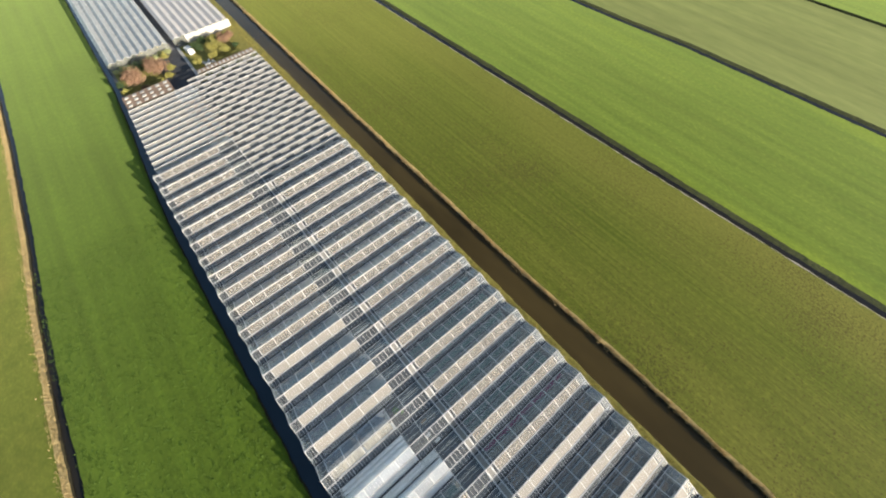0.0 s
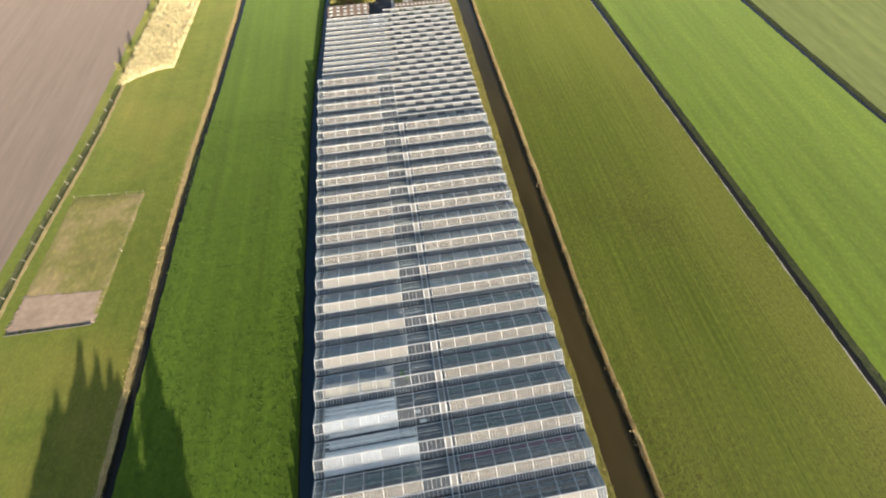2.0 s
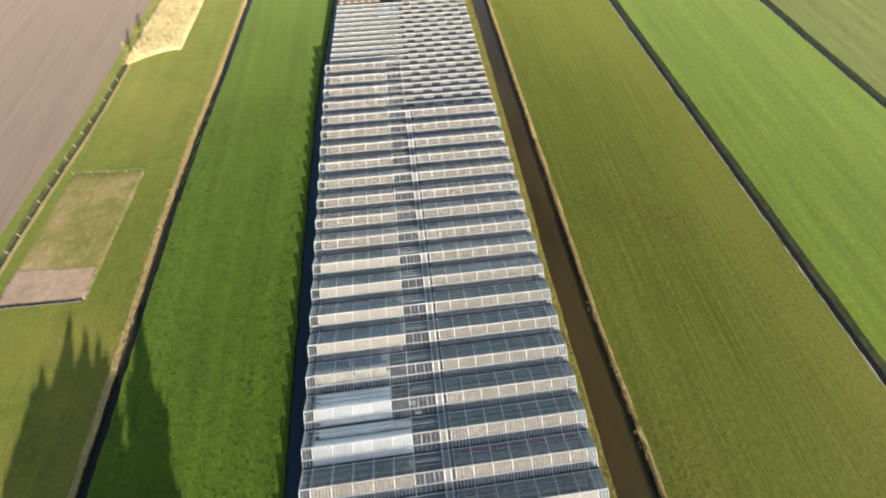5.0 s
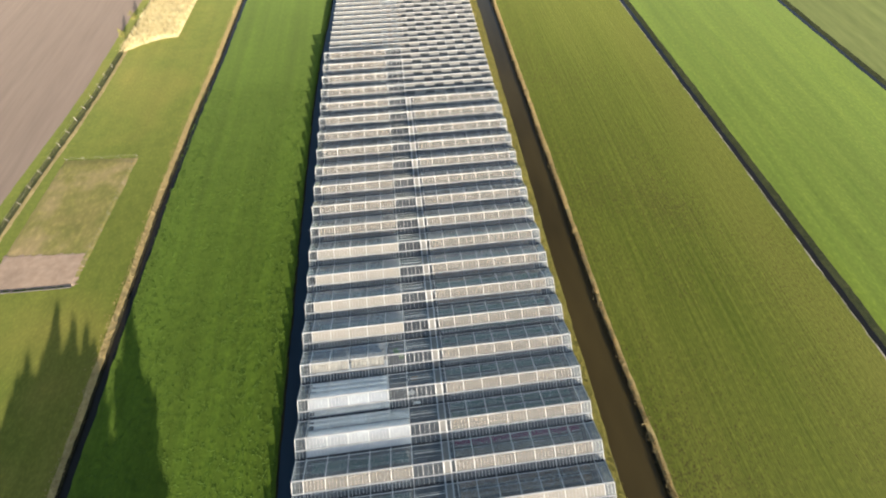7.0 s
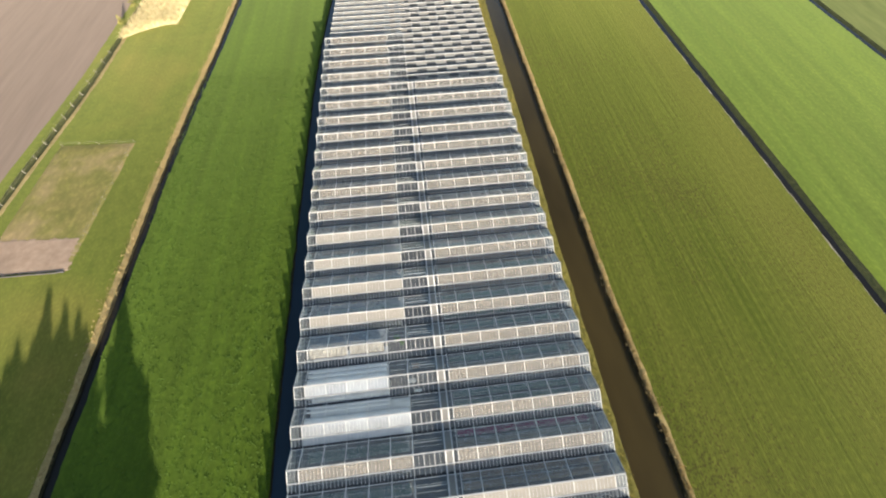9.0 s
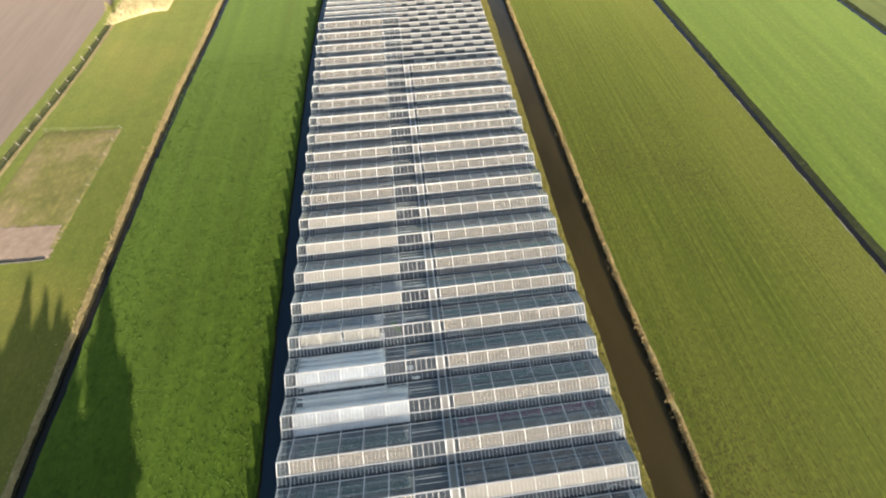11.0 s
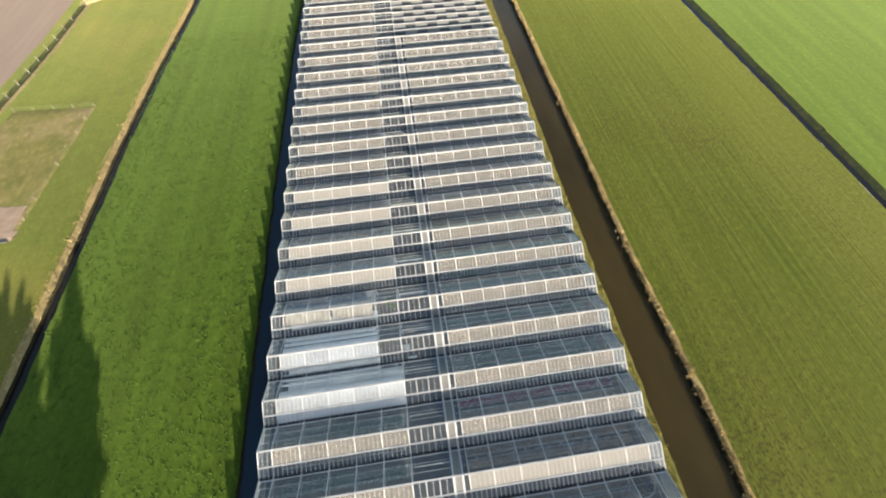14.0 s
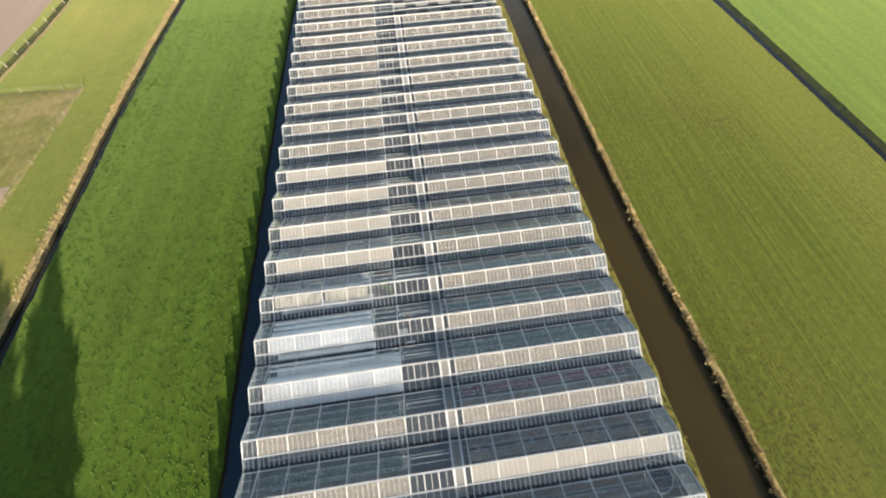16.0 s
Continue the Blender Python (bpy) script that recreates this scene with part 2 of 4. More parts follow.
def ditch_a(y): return line_of(y, (-80, -44.2), (75, -42.2), (107, -40.7), (135, -38.7), (184, -36.5), (340, -32.0))
def field_ditch(y): return line_of(y, (-80, -88.0), (64, -79.1), (83, -77.4), (105, -74.9), (125, -73.3), (155, -72.4), (200, -70.5), (340, -66.0))
def ditch_b(y): return line_of(y, (-80, -4.1), (60, -4.0), (110, -3.4), (135, -2.3), (160, -0.3), (190, 1.5), (290, 3.0), (340, 3.4))
def ditch_b_right(y): return line_of(y, (-80, -1.3), (126, -1.2), (134, 0.2), (170, 2.2), (203, 3.2), (340, 4.6))
def canal(y): return line_of(y, (-80, 57.3), (5, 56.9), (50, 56.8), (93, 57.6), (126, 57.9), (164, 58.2), (340, 60.0))
def canal_right(y): return line_of(y, (-80, 64.6), (5, 64.4), (30, 63.6), (50, 63.8), (110, 64.0), (170, 64.3), (340, 66.0))
def ditch_c(y): return 120.9 - 0.027 * y
def ditch_d(y): return line_of(y, (-80, 191.0), (60, 187.5), (90, 184.3), (135, 181.8), (160, 180.6), (340, 175))
def ditch_e(y): return 259.0 - 0.03 * y


# columns: place across as a base line and an offset, height, material of the strip to the next column
LEFT_COLS = [
    (lambda y: -2500.0, 0, 0, 0), (lambda y: -400.0, 0, 0, 0), (lambda y: -160.0, 0, 0, 0),
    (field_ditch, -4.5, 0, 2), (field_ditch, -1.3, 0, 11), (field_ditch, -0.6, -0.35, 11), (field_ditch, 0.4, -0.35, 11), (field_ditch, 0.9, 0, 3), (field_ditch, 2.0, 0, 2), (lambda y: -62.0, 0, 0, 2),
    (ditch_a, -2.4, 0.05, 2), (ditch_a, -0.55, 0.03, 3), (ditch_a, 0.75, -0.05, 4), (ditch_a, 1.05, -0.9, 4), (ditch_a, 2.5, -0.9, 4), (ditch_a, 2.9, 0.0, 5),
]
STRIP_COLS = [
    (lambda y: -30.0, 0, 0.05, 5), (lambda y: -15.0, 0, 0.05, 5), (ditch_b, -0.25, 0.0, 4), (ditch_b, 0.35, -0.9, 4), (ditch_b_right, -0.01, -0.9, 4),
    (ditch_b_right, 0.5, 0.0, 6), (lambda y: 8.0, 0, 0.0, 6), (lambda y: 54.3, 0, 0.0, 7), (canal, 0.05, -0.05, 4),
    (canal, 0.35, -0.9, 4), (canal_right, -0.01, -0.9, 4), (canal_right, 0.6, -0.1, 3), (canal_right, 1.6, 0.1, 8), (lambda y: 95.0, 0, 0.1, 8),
]
RIGHT_COLS = [
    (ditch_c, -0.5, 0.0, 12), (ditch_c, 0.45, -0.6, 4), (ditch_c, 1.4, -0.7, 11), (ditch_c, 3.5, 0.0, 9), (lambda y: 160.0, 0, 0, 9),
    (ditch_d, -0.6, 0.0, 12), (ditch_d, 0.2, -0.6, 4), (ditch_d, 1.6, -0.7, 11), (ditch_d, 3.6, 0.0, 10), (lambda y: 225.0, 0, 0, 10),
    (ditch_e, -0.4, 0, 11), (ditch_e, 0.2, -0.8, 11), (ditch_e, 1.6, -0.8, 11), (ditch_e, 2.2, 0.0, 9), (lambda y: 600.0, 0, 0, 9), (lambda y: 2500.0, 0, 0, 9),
]
COLS = LEFT_COLS + STRIP_COLS + RIGHT_COLS
ROW_Y = [-2500, -600, -200] + [-80 + 1.5 * i for i in range(281)] + [420, 600, 1000, 2500]
bm = bmesh.new()
grid = []
for y in ROW_Y:
    line = []
    yy = min(max(y, -80.0), 340.0)
    for i, (base, off, z, m) in enumerate(COLS):
        wob = 0.28 * noise.noise((i * 7.3, yy * 0.45, 0.0)) + 0.2 * noise.noise((i * 3.1, yy * 0.12, 5.0)) if off else 0.0
        line.append(bm.verts.new((base(yy) + off + wob, y, z)))
    grid.append(line)
for a, b in zip(grid, grid[1:]):
    for i in range(len(COLS) - 1):
        f = bm.faces.new((a[i], a[i + 1], b[i + 1], b[i]))
        f.material_index = COLS[i][3]
ground = put("ground", mesh_of("ground", bm, [SOIL, BANK_DARK, GRASS_PALE, BANK, BANK_DARK, GRASS_LAWN, CLOTH_DARK, VERGE, GRASS_ROWS, GRASS_FRESH, GRASS_OLIVE, BANK_OLIVE, SKY_EDGE]))
tagged(ground, "flat polder fields of grass and bare soil cut by ditches", "ground", kind="structure")


def water(name, base, x0, x1, z, material, label):
    bm = bmesh.new()
    ys = [-80 + 10 * i for i in range(43)]
    rows = [[bm.verts.new((base(min(max(y, -80), 340)) + x, y, z)) for x in (x0, x1)] for y in [-600] + ys + [1000]]
    for a, b in zip(rows, rows[1:]):
        bm.faces.new((a[0], a[1], b[1], b[0]))
    return tagged(put(name, mesh_of(name, bm, material)), label, "water", kind="structure")


water("water_1", ditch_a, 0.9, 2.8, -0.55, WATER_BLACK, "still dark water in a narrow meadow ditch")
water("water_2", ditch_b, -0.2, 3.5, -0.45, WATER_DARK, "dark ditch water beside the greenhouse, coloured blue as reflected sky")
water("water_3", canal, -0.5, 7.6, -0.45, WATER_BROWN, "murky brown water in the wide canal")
water("water_4", ditch_c, -0.2, 2.6, -0.5, WATER_BLACK, "still dark water in a field ditch")
water("water_5", ditch_d, -0.2, 2.8, -0.5, WATER_BLACK, "still dark water in a field ditch")
water("water_6", ditch_e, -0.2, 2.0, -0.5, WATER_BLACK, "still dark water in a field ditch")

# ---- the wide-span greenhouse ----
PITCH, RIDGE, EAVE = 6.4, 4.2, 2.7
X_L = [0.0, 1.9, 5.6, 9.3, 13.0, 16.7, 20.4, 25.7]
X_R = [27.05, 27.85, 31.1, 34.7, 38.3, 41.9, 45.5, 49.1, 52.3, 54.1]
MESHES = {}


def cached(key, make, material):
    k = (key, material.name)
    if k not in MESHES:
        bm = bmesh.new()
        make(bm)
        MESHES[k] = mesh_of(key[0], bm, material)
    return MESHES[k]


def roof_at(s):
    """Height of a roof slope at s from eave (0) to ridge (1)."""
    return EAVE + (RIDGE - EAVE) * s


MID = 0.4


def slope_pane(w, s0, s1, side):
    y0, y1 = side * PITCH / 2 * (1 - s0), side * PITCH / 2 * (1 - s1)
    def make(bm):
        q = [(0, y0, roof_at(s0)), (w, y0, roof_at(s0)), (w, y1, roof_at(s1)), (0, y1, roof_at(s1))]
        slab(bm, *(q if side < 0 else q[::-1]))
    return make


def bars_mesh(x0, x1, step, s0, s1, side, w=0.05):
    def make(bm):
        n = max(1, round((x1 - x0) / step))
        for i in range(n + 1):
            x = x0 + (x1 - x0) * i / n
            bar(bm, (x, side * PITCH / 2 * (1 - s0), roof_at(s0) + 0.03), (x, side * PITCH / 2 * (1 - s1), roof_at(s1) + 0.03), w, 0.05)
    return make


def span(k, x0, x1, left=True, right=True):
    """One gabled span with its ridge along x."""
    y = k * PITCH
    whole = tagged(new("greenhouse_span"), "white-framed glass greenhouse span with a whitewashed vent strip", "greenhouse", "spans of the wide greenhouse")
    whole.location = (0, y, 0)
    def frame_part(name, make, key, mat=STEEL, label=""):
        put(name, cached((name, key), make, mat), whole, label=label)
    frame_part("ridge_beam", lambda bm: bar(bm, (x0, 0, RIDGE + 0.05), (x1, 0, RIDGE + 0.05), 0.2, 0.12), (x0, x1))
    frame_part("vent_rail", lambda bm: bar(bm, (x0, -PITCH / 2 * (1 - MID), roof_at(MID) + 0.07), (x1, -PITCH / 2 * (1 - MID), roof_at(MID) + 0.07), 0.18, 0.08), (x0, x1))
    frame_part("gutter", lambda bm: box(bm, x0 - 0.1, x1 + 0.1, -PITCH / 2 - 0.2, -PITCH / 2 + 0.2, EAVE - 0.12, EAVE + 0.07), (x0, x1), GUTTER, "near-black rain gutter")
    frame_part("eave_rail", lambda bm: bar(bm, (x0, PITCH / 2 - 0.3, roof_at(0.09) + 0.05), (x1, PITCH / 2 - 0.3, roof_at(0.09) + 0.05), 0.1, 0.05), (x0, x1))
    for s in (0.36, 0.68):
        frame_part("purlin", lambda bm: bar(bm, (x0, PITCH / 2 * (1 - s), roof_at(s) - 0.06), (x1, PITCH / 2 * (1 - s), roof_at(s) - 0.06), 0.05, 0.05), (x0, x1, s))
    for side_x, xs in ((0, X_L if left else []), (1, X_R if right else [])):
        for i, (a, b) in enumerate(zip(xs, xs[1:])):
            w = b - a
            end = (side_x == 0 and (i in (0, 6) or i == 5 and k in (3, 4))) or (side_x == 1 and i in (0, 8))
            low = GLASS_LOW if not end else GLASS_CLEAR
            back = GLASS_CLEAR if end else GLASS_BACK_PALE if (side_x == 0 and k > 3) or k > 6 else GLASS_BACK
            if side_x == 1 and i == 8:
                low = back = GLASS_END
            if side_x == 0 and k in (2, 3) and not end:
                low, back = (GLASS_LOW if k == 3 else GLASS_BLUE), GLASS_CLEAR
            milk = (GLASS_END if i == 8 else GLASS_CLEAR) if end or (side_x == 0 and k == 4) else GLASS_THIN if side_x == 0 and k in (2, 3) else (GLASS_WHITE if (side_x == 0 and k in (5, 6, 7, 8)) or (side_x == 1 and k < 1) else GLASS_MILK)
            w2 = round(w - 0.06, 3)
            vent = put("vent", cached(("vent", w2), slope_pane(w2, MID, 1.0, -1), milk), whole, (a + 0.03, 0, 0.012))
            def rim(bm):
                y1, z1, z2 = -PITCH / 2 * (1 - MID), roof_at(MID) + 0.02, RIDGE + 0.0
                for p, q in (((0.02, y1, z1), (0.02, -0.1, z2)), ((w2 - 0.02, y1, z1), (w2 - 0.02, -0.1, z2)), ((0, y1 + 0.04, z1 + 0.02), (w2, y1 + 0.04, z1 + 0.02))):
                    bar(bm, p, q, 0.022, 0.04)
            put("vent_frame", cached(("vent_frame", w2), rim, STEEL), vent)
            put("pane", cached(("low_pane", w2), slope_pane(w2, 0, MID, -1), low), whole, (a + 0.03, 0, 0))
            put("pane", cached(("back_pane", w2), slope_pane(w2, 0, 1.0, 1), back), whole, (a + 0.03, 0, 0))
        for x in xs:
            def make(bm):
                bar(bm, (0, -PITCH / 2, EAVE + 0.04), (0, 0, RIDGE + 0.04), 0.09, 0.08)
                bar(bm, (0, PITCH / 2, EAVE + 0.04), (0, 0, RIDGE + 0.04), 0.13, 0.08)
                bar(bm, (0, -PITCH / 2, EAVE - 0.1), (0, PITCH / 2, EAVE - 0.1), 0.06, 0.08)
            put("rafter", cached(("rafter", 0), make, STEEL), whole, (x, 0, 0))
            put("post", cached(("post", 0), lambda bm: box(bm, -0.05, 0.05, -PITCH / 2 - 0.05, -PITCH / 2 + 0.05, 0.0, EAVE - 0.12), STEEL), whole, (x, 0, 0))
        if xs:
            def make(bm):
                for i, (a, b) in enumerate(zip(xs, xs[1:])):
                    aisle = side_x == 0 and i == 6
                    bars_mesh(a, b, 0.9 if aisle else 0.61, 0, MID, -1, 0.05 if aisle else 0.075)(bm)
                    if aisle:
                        bars_mesh(a, b, 1.8, MID, 1, -1, 0.12)(bm)
                    bars_mesh(a, b, 0.9 if aisle else 0.61, MID, 1, -1, 0.045 if aisle or i == len(xs) - 2 else 0.02)(bm)
            tagged(put("glazing_grid", cached(("glazing_bars", side_x), make, STEEL), whole), kind="stuff")
    # central wall posts and gable ends
    def gable(bm):
        bar(bm, (0, -PITCH / 2, EAVE), (0, 0, RIDGE), 0.1, 0.14)
        bar(bm, (0, PITCH / 2, EAVE), (0, 0, RIDGE), 0.1, 0.14)
        bar(bm, (0, -PITCH / 2, EAVE), (0, PITCH / 2, EAVE), 0.08, 0.1)
        bar(bm, (0, -PITCH / 2, 0.9), (0, PITCH / 2, 0.9), 0.06, 0.08)
        for yy in (-2.13, -1.07, 0, 1.07, 2.13):
            bar(bm, (0, yy, 0), (0, yy, RIDGE - abs(yy) * 1.5 / 3.2), 0.05, 0.05)
    def gable_glass(bm):
        c = [bm.verts.new((0, *p)) for p in ((-PITCH / 2, 0.35), (PITCH / 2, 0.35), (PITCH / 2, EAVE), (0, RIDGE), (-PITCH / 2, EAVE))]
        d = [bm.verts.new((0.012, v.co.y, v.co.z)) for v in c]
        bm.faces.new(c), bm.faces.new(d[::-1])
        for i in range(5):
            bm.faces.new((c[i], c[(i + 1) % 5], d[(i + 1) % 5], d[i]))
    def plinth(bm):
        box(bm, -0.08, 0.08, -PITCH / 2, PITCH / 2, -0.3, 0.35)
    for x in ([x0] if left else []) + ([25.7] if left and right else []) + ([27.05] if right else []) + ([x1] if right else []):
        put("gable_frame", cached(("gable_frame", 0), gable, STEEL), whole, (x, 0, 0))
        put("gable_pane", cached(("gable_pane", 0), gable_glass, GLASS_GABLE), whole, (x, 0, 0))
        put("plinth", cached(("plinth", 0), plinth, CONCRETE), whole, (x, 0, 0))
    if left and right:
        for x, w in ((25.82, 0.14), (26.95, 0.14)):
            put("link_beam", cached(("link_beam", w), lambda bm: (bar(bm, (0, -PITCH / 2, EAVE + 0.08), (0, 0, RIDGE + 0.08), w, 0.08), bar(bm, (0, PITCH / 2, EAVE + 0.08), (0, 0, RIDGE + 0.08), w, 0.08)), STEEL), whole, (x, 0, 0))
        put("link_roof", cached(("link_roof", 0), lambda bm: (slope_pane(1.2, 0, 1, -1)(bm), slope_pane(1.2, 0, 1, 1)(bm)), GLASS_LINK), whole, (25.78, 0, 0), "dusty glazed link between the two halves")
    return whole


LAST_L, LAST_R = 20, 16
for k in range(-5, LAST_L + 1):
    span(k, 0.0, 54.1 if k <= LAST_R else 25.7, True, k <= LAST_R)

# ---- more materials ----
WHITE_SHEET = surface("white_bench_sheet", (0.66, 0.68, 0.7), (0.85, 0.86, 0.86), 0.8, 0.6, 0.1, 0.3, 0.5)
TRAY = surface("grey_bench_tray", (0.55, 0.56, 0.56), (0.75, 0.77, 0.76), 0.9, 0.7, 0.1, 0.2, 0.5)
LEAF_TEAL = surface("dark_bench_foliage", (0.05, 0.11, 0.09), (0.22, 0.36, 0.31), 3.0, 0.8, 0.0, 0.3, 0.5)
LEAF_GREEN = surface("bright_bench_foliage", (0.07, 0.16, 0.03), (0.16, 0.3, 0.06), 3.0, 0.8, 0.0, 0.3, 0.5)
FLOWER = surface("magenta_flowers", (0.22, 0.025, 0.09), (0.42, 0.055, 0.19), 3.0, 0.8, 0.0, 0.3, 0.5)
POT_PALE = surface("cream_screen_cloth", (0.5, 0.44, 0.37), (0.66, 0.59, 0.51), 1.0, 0.8, 0.1, 0.3, 0.5)
CROP_GREY = surface("dull_grey_seedlings", (0.22, 0.2, 0.175), (0.5, 0.46, 0.4), 2.5, 0.9, 0.1, 0.3, 0.5)
POT_BROWN = surface("brown_potted_crop", (0.34, 0.25, 0.18), (0.56, 0.43, 0.33), 2.0, 0.9, 0.2, 0.3, 0.5)
GLASS_PINK = glass("pinkish_whitewashed_glass", haze=0.8, dust=(0.84, 0.77, 0.7), grow=0.04)
GLASS_BRIGHT = glass("pale_grey_whitewashed_glass", haze=0.58, dust=(0.68, 0.66, 0.62), grow=0.06)
GLASS_DULL = glass("dull_gable_glass", haze=0.45, dust=(0.34, 0.34, 0.29), grow=0.06)
GLASS_GREY = glass("greyish_dusty_glass", haze=0.6, dust=(0.72, 0.73, 0.72), grow=0.06, mirror=0.06, thru_share=0.6)
SKYLIGHT = surface("dull_skylight_sheet", (0.4, 0.38, 0.33), (0.52, 0.5, 0.44), 0.8, 0.6, 0.1, 0.2, 0.5)
RUST = surface("rust_brown_shade_roof", (0.22, 0.14, 0.09), (0.36, 0.25, 0.17), 0.9, 0.8, 0.2, 0.2, 0.5)
ASPHALT = surface("yard_asphalt", (0.035, 0.037, 0.042), (0.07, 0.07, 0.075), 2.0, 0.9, 0.3, 0.2, 0.5)
PAVING = surface("pale_concrete_path", (0.36, 0.34, 0.3), (0.52, 0.5, 0.45), 1.0, 0.85, 0.2, 0.3, 0.5)
WALL_WHITE = surface("white_wall_sheeting", (0.5, 0.5, 0.48), (0.62, 0.62, 0.6), 0.6, 0.6, 0.1, 0.2, 0.5)
BARK = surface("grey_brown_bark", (0.05, 0.04, 0.03), (0.13, 0.1, 0.075), 4.0, 0.9, 0.6, 0.5, 0.5)
LEAF_RED = surface("reddish_winter_twigs", (0.16, 0.09, 0.055), (0.32, 0.2, 0.125), 1.5, 0.9, 0.0, 0.3, 0.5)
LEAF_GOLD = surface("yellow_green_leaves", (0.14, 0.14, 0.03), (0.36, 0.32, 0.09), 1.5, 0.9, 0.0, 0.3, 0.5)
LEAF_PALE = surface("pale_hedge_leaves", (0.22, 0.25, 0.1), (0.4, 0.42, 0.2), 1.5, 0.9, 0.0, 0.3, 0.5)
LEAF_DARK = surface("dark_evergreen_leaves", (0.02, 0.04, 0.014), (0.06, 0.09, 0.03), 1.5, 0.9, 0.0, 0.3, 0.5)
STRAW = surface("straw_coloured_blades", (0.3, 0.21, 0.09), (0.55, 0.42, 0.2), 1.0, 0.9, 0.0, 0.4, 0.5)
BLADE = surface("green_grass_blades", (0.05, 0.1, 0.012), (0.11, 0.17, 0.025), 0.6, 0.9, 0.0, 0.05, 0.5)
BLADE_MOSS = surface("yellowing_grass_blades", (0.17, 0.15, 0.03), (0.42, 0.33, 0.08), 0.8, 0.9, 0.0, 0.2, 0.5)
POST_WOOD = surface("weathered_post_wood", (0.22, 0.19, 0.15), (0.42, 0.38, 0.31), 3.0, 0.9, 0.3, 0.5, 0.5)
DARK_WOOD = surface("dark_tarred_board", (0.05, 0.045, 0.045), (0.12, 0.11, 0.105), 2.0, 0.85, 0.3, 0.4, 0.5)


# ---- the small-span greenhouses ----
def small_span(name, length, pitch, eave, rise, step, phase, low_mat, high_mat, back_mat, label, group, at, turn=0.0, low=0.34, vent_up=0.16, gable_mat=None):
    """A narrow gabled span along x: split panes, every second section a vent standing ajar."""
    whole = tagged(new(name), label, "greenhouse", group)
    whole.location, whole.rotation_euler = at, (0, 0, turn)
    h = pitch / 2
    key = (round(length, 2), pitch, eave, rise)
    put("ridge_beam", cached(("ridge_small", key), lambda bm: bar(bm, (0, 0, eave + rise + 0.03), (length, 0, eave + rise + 0.03), 0.14, 0.1), STEEL), whole)
    put("gutter", cached(("gutter_small", key), lambda bm: box(bm, -0.05, length + 0.05, -h - 0.1, -h + 0.1, eave - 0.1, eave + 0.02), GUTTER_PALE), whole)
    n = max(1, round(length / step))
    w = length / n
    def plate(s0, s1, side, lift=0.0):
        def make(bm):
            y0, y1 = side * h * (1 - s0), side * h * (1 - s1)
            q = [(0.04, y0, eave + rise * s0 + lift), (w - 0.04, y0, eave + rise * s0 + lift), (w - 0.04, y1, eave + rise * s1), (0.04, y1, eave + rise * s1)]
            slab(bm, *(q if side < 0 else q[::-1]))
        return make
    for i in range(n):
        up = (i + phase) % 2 == 0
        cut = low + (0.2 if up else -0.22)
        put("pane", cached(("pane_small", key, cut, w), plate(0, cut, -1), low_mat), whole, (i * w, 0, 0))
        put("vent", cached(("vent_small", key, cut, w, up), plate(cut, 1, -1, vent_up if up else 0.0), high_mat), whole, (i * w, 0, 0.02))
        put("pane", cached(("back_small", key, w), plate(0, 1, 1), back_mat), whole, (i * w, 0, 0))
    def ribs(bm):
        for i in range(n + 1):
            bar(bm, (i * w, -h, eave + 0.03), (i * w, 0, eave + rise + 0.03), 0.06, 0.05)
            bar(bm, (i * w, h, eave + 0.03), (i * w, 0, eave + rise + 0.03), 0.06, 0.05)
    tagged(put("glazing_grid", cached(("ribs_small", key, n), ribs, STEEL), whole), kind="stuff")
    def gable_end(bm):
        c = [bm.verts.new((0, *p)) for p in ((-h, 0.0), (h, 0.0), (h, eave), (0, eave + rise), (-h, eave))]
        d = [bm.verts.new((0.012, v.co.y, v.co.z)) for v in c]
        bm.faces.new(c), bm.faces.new(d[::-1])
        for i in range(5):
            bm.faces.new((c[i], c[(i + 1) % 5], d[(i + 1) % 5], d[i]))
    for x in (0.0, length - 0.012):
        put("gable_pane", cached(("gable_small", key), gable_end, gable_mat or GLASS_GABLE), whole, (x, 0, 0))
    return whole


SMALL = 3.2
Y_R, Y_L = LAST_R * PITCH + PITCH / 2, LAST_L * PITCH + PITCH / 2
for i in range(21):
    y = Y_R + SMALL * (i + 0.5)
    small_span("small_greenhouse_span", 28.3, SMALL, 2.7, 0.6, 3.0, i, GLASS_LOW, GLASS_FAR, GLASS_GREY,
               "narrow glass span with staggered whitish roof vents", "narrow spans beside the canal", (25.8, y, 0))
for i in range(12):
    y = Y_L + SMALL * (i + 0.5)
    x0 = 1.2 + 0.05 * (y - Y_L)
    small_span("small_greenhouse_span", 19.6 - x0, SMALL, 2.7, 0.6, 3.4, i, GLASS_GREY, GLASS_FAR, GLASS_GREY,
               "narrow dusty glass span beside the dark ditch", "narrow spans beside the ditch", (x0, y, 0), low=0.24, vent_up=0.05)
    small_span("corridor_span", 7.4, SMALL, 2.7, 0.6, 1.85, 0, GLASS_GREY, GLASS_WHITE if i < 9 else GLASS_GREY, GLASS_GREY,
               "short glazed corridor span with a white vent square", "corridor spans", (19.7, y, 0), low=0.4)


